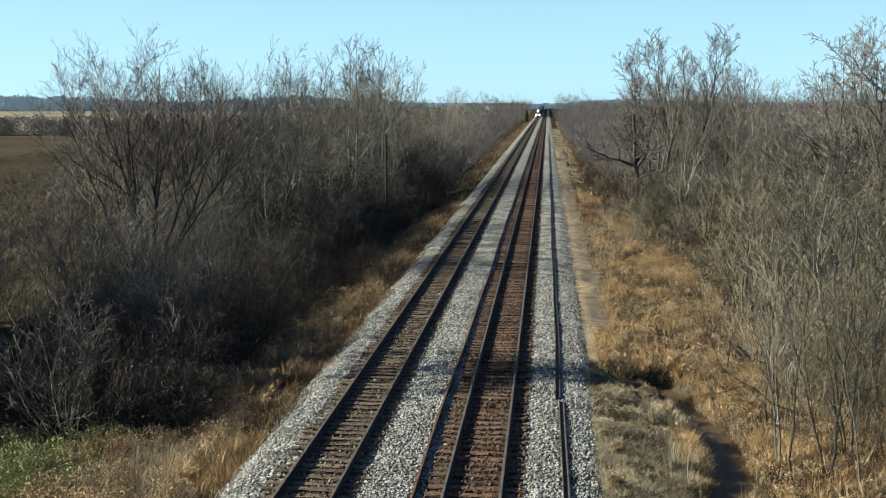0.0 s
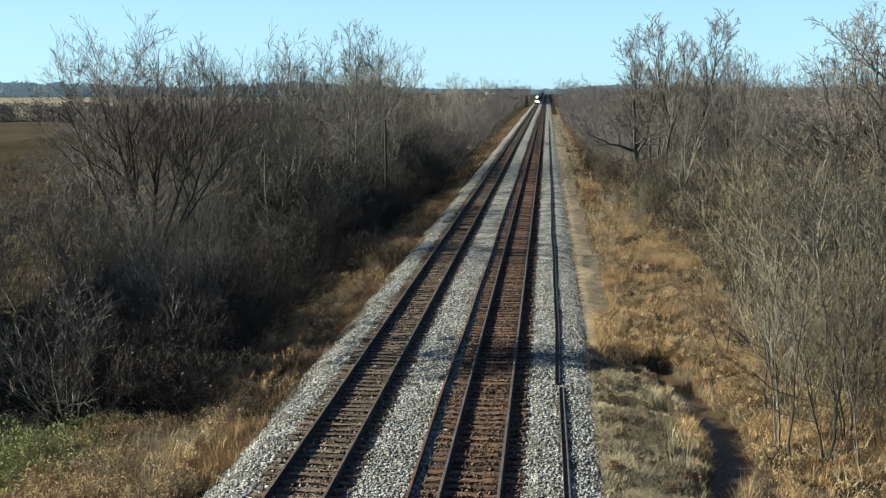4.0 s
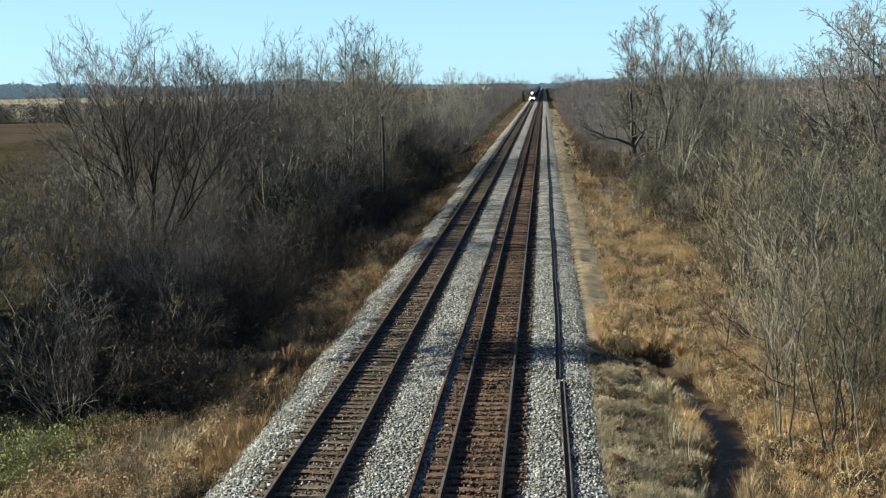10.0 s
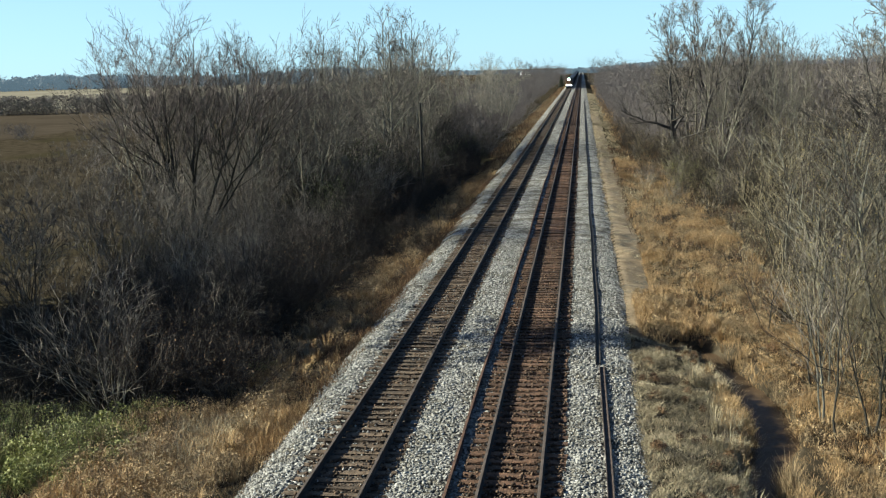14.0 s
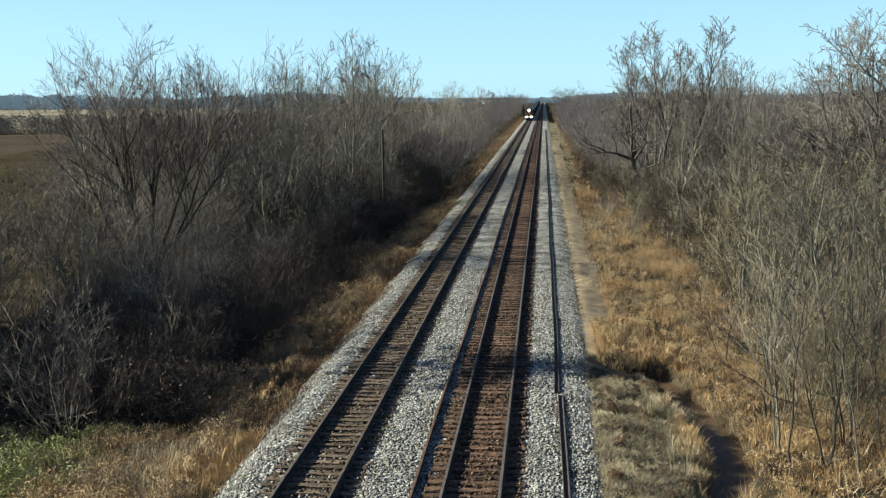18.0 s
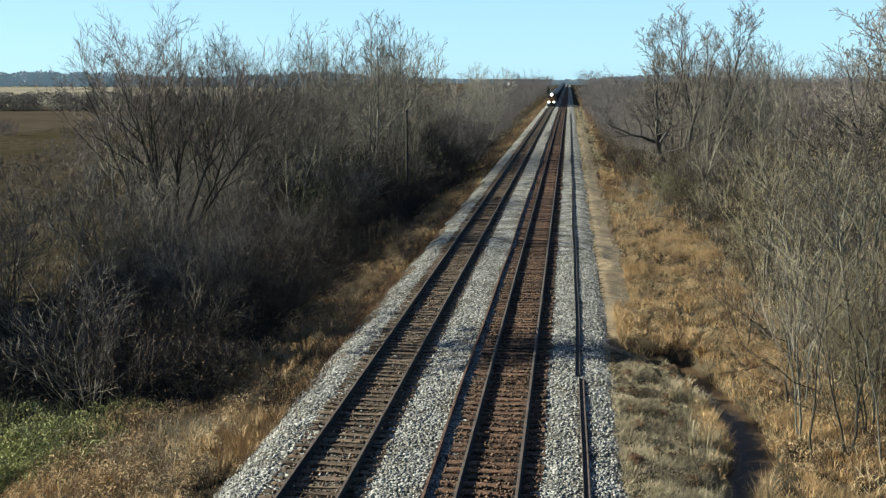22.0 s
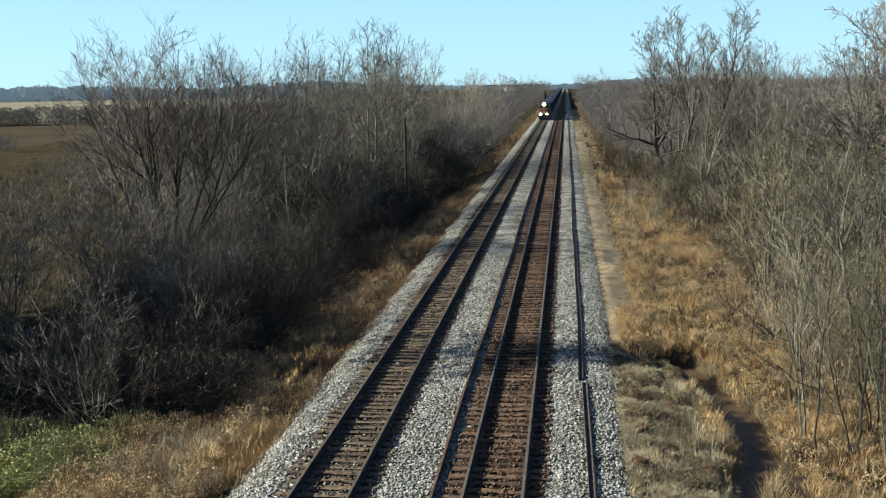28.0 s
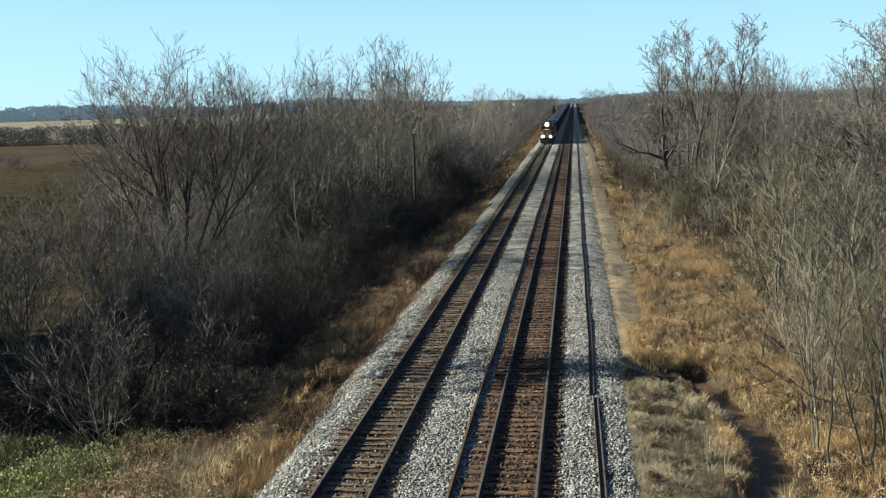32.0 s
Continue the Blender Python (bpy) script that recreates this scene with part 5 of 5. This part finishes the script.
fluff("seed_heads", "fluffy tan seed heads on clumps of dead weeds", [(-15.5, -9.6, 21, 26.5, 210, 0.75), (-14.6, -9.8, 26, 33.6, 420, 1.0), (-12.8, -9.8, 33.6, 62, 210, 0.85), (-12.6, -9.8, 62, 100, 130, 0.9), (2.2, 8.5, 43.2, 49, 90, 0.6), (3.4, 8.5, 49, 60, 140, 0.6), (3.4, 9.5, 60, 84, 160, 0.6), (6.4, 12, 25, 44, 190, 0.5), (4.2, 5.3, 25, 41, 60, 0.5)], M_FLUFF, 51)
fluff("leafy_weeds", "rank yellow-green weeds at the foot of the thicket", [(-20.5, -13.5, 27, 33.8, 150, 0.8)], M_LEAF_LIME, 57, 190, 0.045)
fluff("withered_weeds", "dark withered weeds with small brown heads", [(-13.6, -10.0, 33, 70, 120, 0.7), (3.4, 9, 44, 84, 120, 0.5), (7, 15, 30, 60, 140, 0.6), (1.9, 5, 24, 41, 70, 0.3)], M_GRASS_RED, 53)
blades("brush_grass", "dull tan grass under the brush", [(9, 30, 36, 120, 70000, 0.5, 0.014), (12, 50, 120, 260, 20000, 0.7, 0.04)], M_GRASS_PALE, 35, keep=dry_land, lean=1.0, grain=1.4)
blades("slope_grass", "golden dry grass on the ditch slope", [(5.4, 9.5, 25, 47, 40000, 0.3, 0.008), (7.5, 14, 26, 44, 26000, 0.3, 0.009)], M_GRASS, 37, lean=1.3, keep=lambda x, y: ditch_distance(x, y)[0] > ditch_distance(x, y)[1] - 0.02)


# ---- the train ----
def bogie(parent, y, axles, base, name="bogie"):
    bm = bmesh.new()
    for s in (-1, 1):
        add_box(bm, s * 1.02 - 0.09, s * 1.02 + 0.09, y - base / 2 - 0.5, y + base / 2 + 0.5, 0.6, 0.95, bevel=0.03)
    add_box(bm, -1.0, 1.0, y - 0.3, y + 0.3, 0.55, 0.9, bevel=0.03)
    b = bm_part(name, bm, M_LOCO, parent, "sooty cast steel bogie")
    for k in range(axles):
        yy = y - base / 2 + base * k / (axles - 1)
        bm = bmesh.new()
        for s in (-1, 1):
            add_cyl(bm, (s * 0.75, yy, 0.68), 0.5, 0.13, "x", 18)
            add_cyl(bm, (s * 0.69, yy, 0.68), 0.53, 0.03, "x", 18)
        add_cyl(bm, (0, yy, 0.68), 0.08, 1.6, "x", 8)
        bm_part("wheelset", bm, M_WHEEL, b)
    return b


def locomotive(lit):
    """Front coupler at y = 0; runs towards -y."""
    lo = tagged(new("locomotive"), "dark diesel locomotive with an orange nose and three lit headlights" if lit else "dark diesel locomotive coupled second, its lamps unlit", "locomotive", "train")
    lamp = M_LAMP if lit else M_GLASS
    box("deck", (-1.5, 1.5, 0.7, 21.6, 1.25, 1.55), M_LOCO, lo, 0.04)
    bm = bmesh.new()  # pilot with a ploughed lower edge
    add_box(bm, -1.45, 1.45, 0.55, 0.8, 0.3, 1.5, bevel=0.03)
    for s in (-1, 1):
        add_box(bm, min(s * 0.1, s * 1.4), max(s * 0.1, s * 1.4), 0.3, 0.6, 0.22, 0.75, bevel=0.05)
    bm_part("pilot", bm, M_LOCO, lo)
    bm = bmesh.new()  # nose, narrower at its top
    add_box(bm, -1.15, 1.15, 1.6, 3.4, 1.55, 3.2, bevel=0.12)
    for v in bm.verts:
        if v.co.z > 2.9:
            v.co.x *= 0.86
            if v.co.y < 2.2:
                v.co.y += 0.3
    bm_part("nose", bm, M_ORANGE, lo, "weathered orange nose")
    box("nose_door", (-0.35, 0.35, 1.575, 1.63, 1.65, 2.85), M_ORANGE, lo, 0.01)
    cab = bmesh.new()
    add_box(cab, -1.53, 1.53, 3.4, 5.9, 1.55, 4.45, bevel=0.14)
    for v in cab.verts:
        if v.co.z > 4.2:
            v.co.x *= 0.9
    cab = bm_part("cab", cab, M_ORANGE, lo, "orange and dark driver's cab")
    box("cab_roof", (-1.4, 1.4, 3.45, 5.85, 4.4, 4.62), M_LOCO, cab, 0.09)
    for s in (-1, 1):
        box("windscreen", (s * 0.75 - 0.48, s * 0.75 + 0.48, 3.37, 3.42, 3.3, 3.95), M_GLASS, cab, 0.01)
        box("side_window", (s * 1.5 - 0.04, s * 1.5 + 0.04, 3.9, 5.3, 3.2, 3.9), M_GLASS, cab, 0.01)
        box("number_board", (s * 0.85 - 0.32, s * 0.85 + 0.32, 3.38, 3.44, 4.08, 4.32), M_GLASS, cab, 0.01)
    box("headlight_housing", (-0.42, 0.42, 3.25, 3.5, 4.0, 4.62), M_LOCO, lo, 0.06)
    cyl("headlight", (0, 3.22, 4.3), 0.36, 0.06, lamp, lo, "y", 20, "lit white headlight" if lit else "")
    for s in (-1, 1):
        box("lamp_bracket", (s * 0.86 - 0.2, s * 0.86 + 0.2, 0.62, 0.85, 1.35, 1.9), M_LOCO, lo, 0.03)
        cyl("ditch_light", (s * 0.86, 0.6, 1.62), 0.27, 0.06, lamp, lo, "y", 18, "lit white ditch light" if lit else "")
        box("long_handrail", (s * 1.44 - 0.02, s * 1.44 + 0.02, 6.2, 21.2, 2.55, 2.6), M_LOCO, lo, 0.0)
        for k in range(9):
            box("stanchion", (s * 1.44 - 0.02, s * 1.44 + 0.02, 6.4 + k * 1.8, 6.45 + k * 1.8, 1.55, 2.56), M_LOCO, lo, 0.0)
        for k in range(4):
            box("step", (min(s * 1.15, s * 1.5), max(s * 1.15, s * 1.5), 0.85, 1.25, 0.4 + k * 0.28, 0.44 + k * 0.28), M_LOCO, lo, 0.0)
    hood = box("engine_hood", (-0.95, 0.95, 5.9, 20.8, 1.55, 4.3), M_LOCO, lo, 0.1)
    for k in range(7):
        for s in (-1, 1):
            box("hood_door", (s * 0.96 - 0.02, s * 0.96 + 0.02, 6.4 + k * 1.5, 7.7 + k * 1.5, 1.8, 3.7), M_LOCO, hood, 0.01)
    box("radiator", (-1.5, 1.5, 16.8, 20.6, 3.4, 4.5), M_LOCO, lo, 0.2)
    for k in range(3):
        cyl("roof_fan", (0, 15.6 - k * 1.6, 4.36), 0.6, 0.16, M_LOCO, lo, "z", 18)
    cyl("exhaust_stack", (0, 10.4, 4.45), 0.28, 0.4, M_LOCO, lo, "z", 12)
    box("fuel_tank", (-1.4, 1.4, 8.0, 14.2, 0.45, 1.25), M_LOCO, lo, 0.2)
    box("coupler", (-0.16, 0.16, 0.0, 0.6, 0.85, 1.15), M_WHEEL, lo, 0.04)
    bogie(lo, 4.4, 3, 4.0)
    bogie(lo, 17.6, 3, 4.0)
    return lo


def hopper():
    """A ribbed steel coal car, 15.6 m over couplers, its front at y = 0."""
    car = tagged(new("coal_car"), "sooty dark steel coal car with ribbed sides, heaped with coal", "freight car", "train")
    bm = bmesh.new()
    add_box(bm, -1.5, 1.5, 0.35, 15.3, 1.0, 4.05, bevel=0.05)
    for v in bm.verts:
        if v.co.z < 1.6:
            v.co.y = 7.8 + (v.co.y - 7.8) * 0.93
    body = bm_part("body", bm, M_CAR, car)
    for s in (-1, 1):
        box("top_rail", (s * 1.52 - 0.06, s * 1.52 + 0.06, 0.32, 15.33, 3.95, 4.12), M_CAR, body, 0.02)
        bm = bmesh.new()
        for k in range(11):
            add_box(bm, s * 1.54 - 0.05, s * 1.54 + 0.05, 1.6 + k * 1.24 - 0.07, 1.6 + k * 1.24 + 0.07, 1.2, 4.0)
        bm_part("side_ribs", bm, M_CAR, body)
        bm = bmesh.new()
        for k in range(7):
            add_box(bm, s * 1.45 - 0.2, s * 1.45 + 0.05, 0.25, 0.31, 1.2 + k * 0.38, 1.24 + k * 0.38)
        bm_part("ladder", bm, M_CAR, body)
    bm = bmesh.new()
    bmesh.ops.create_grid(bm, x_segments=6, y_segments=24, size=1.0)
    rnd = random.Random(2)
    for v in bm.verts:
        u, w = v.co.x, v.co.y
        v.co = Vector((u * 1.44, 7.8 + w * 7.35, 4.03 + 0.5 * (1 - u * u) * (1 - w ** 6) + rnd.uniform(-0.04, 0.04) * (1 - u * u)))
    bm_part("coal_load", bm, M_COAL, car, "heaped black coal")
    box("centre_sill", (-0.3, 0.3, 0.2, 15.4, 0.85, 1.15), M_CAR, car, 0.03)
    box("coupler", (-0.14, 0.14, 0.0, 0.4, 0.85, 1.1), M_WHEEL, car, 0.03)
    bogie(car, 2.3, 2, 1.75)
    bogie(car, 13.3, 2, 1.75)
    return car


TRAIN_AT = [(0.0, 717.0), (8.0, 597.0), (16.0, 478.0), (24.0, 359.0), (32.0, 240.0)]
train = []


def build_train():
    first = locomotive(True)
    train.append((first, 0.0))
    train.append((locomotive(False), 22.4))
    car = hopper()
    at = 44.6
    for k in range(52):
        train.append((car if k == 0 else copy_thing(car, Matrix.Identity(4)), at))
        at += 15.7


build_train()


# ---- far things ----
def barn():
    b = tagged(new("barn"), "small white barn far off across the fields", "barn")
    x, y = -78.0, 1500.0
    z = float(ground_z(x, y))
    b.matrix_basis = pose(x, y, z, 0, 0, -50)
    box("wall", (-4, 4, -6, 6, 0, 3.6), M_WHITE, b, 0.05)
    me = mesh_of("roof", [(-4.3, -6.3, 3.5), (4.3, -6.3, 3.5), (4.3, 6.3, 3.5), (-4.3, 6.3, 3.5), (0, -6.3, 5.4), (0, 6.3, 5.4)], [(0, 1, 4), (1, 2, 5, 4), (2, 3, 5), (3, 0, 4, 5), (0, 3, 2, 1)], M_ROOF)
    part("roof", me, b, "grey metal gable roof")


def pole(x, y, h):
    p = tagged(new("wooden_pole"), "old dark wooden pole standing in the brush", "pole")
    p.location = (x, y, float(ground_z(x, y)))
    cyl("shaft", (0, 0, h / 2 - 0.2), 0.14, h, M_BARK_DARK, p, "z", 10, "", 0.1)
    cyl("cap", (0, 0, h - 0.18), 0.13, 0.06, M_BARK_DARK, p, "z", 10)


barn()
pole(-14.3, 95.0, 8.9)
cedar(-11.3, 590.0, 6.5, 1)


# ---- movement ----
def motions():
    for ob, back in train:
        walk(ob, [(t, pose(TRACK_L, d + back, 0.016)) for t, d in TRAIN_AT])


motions()
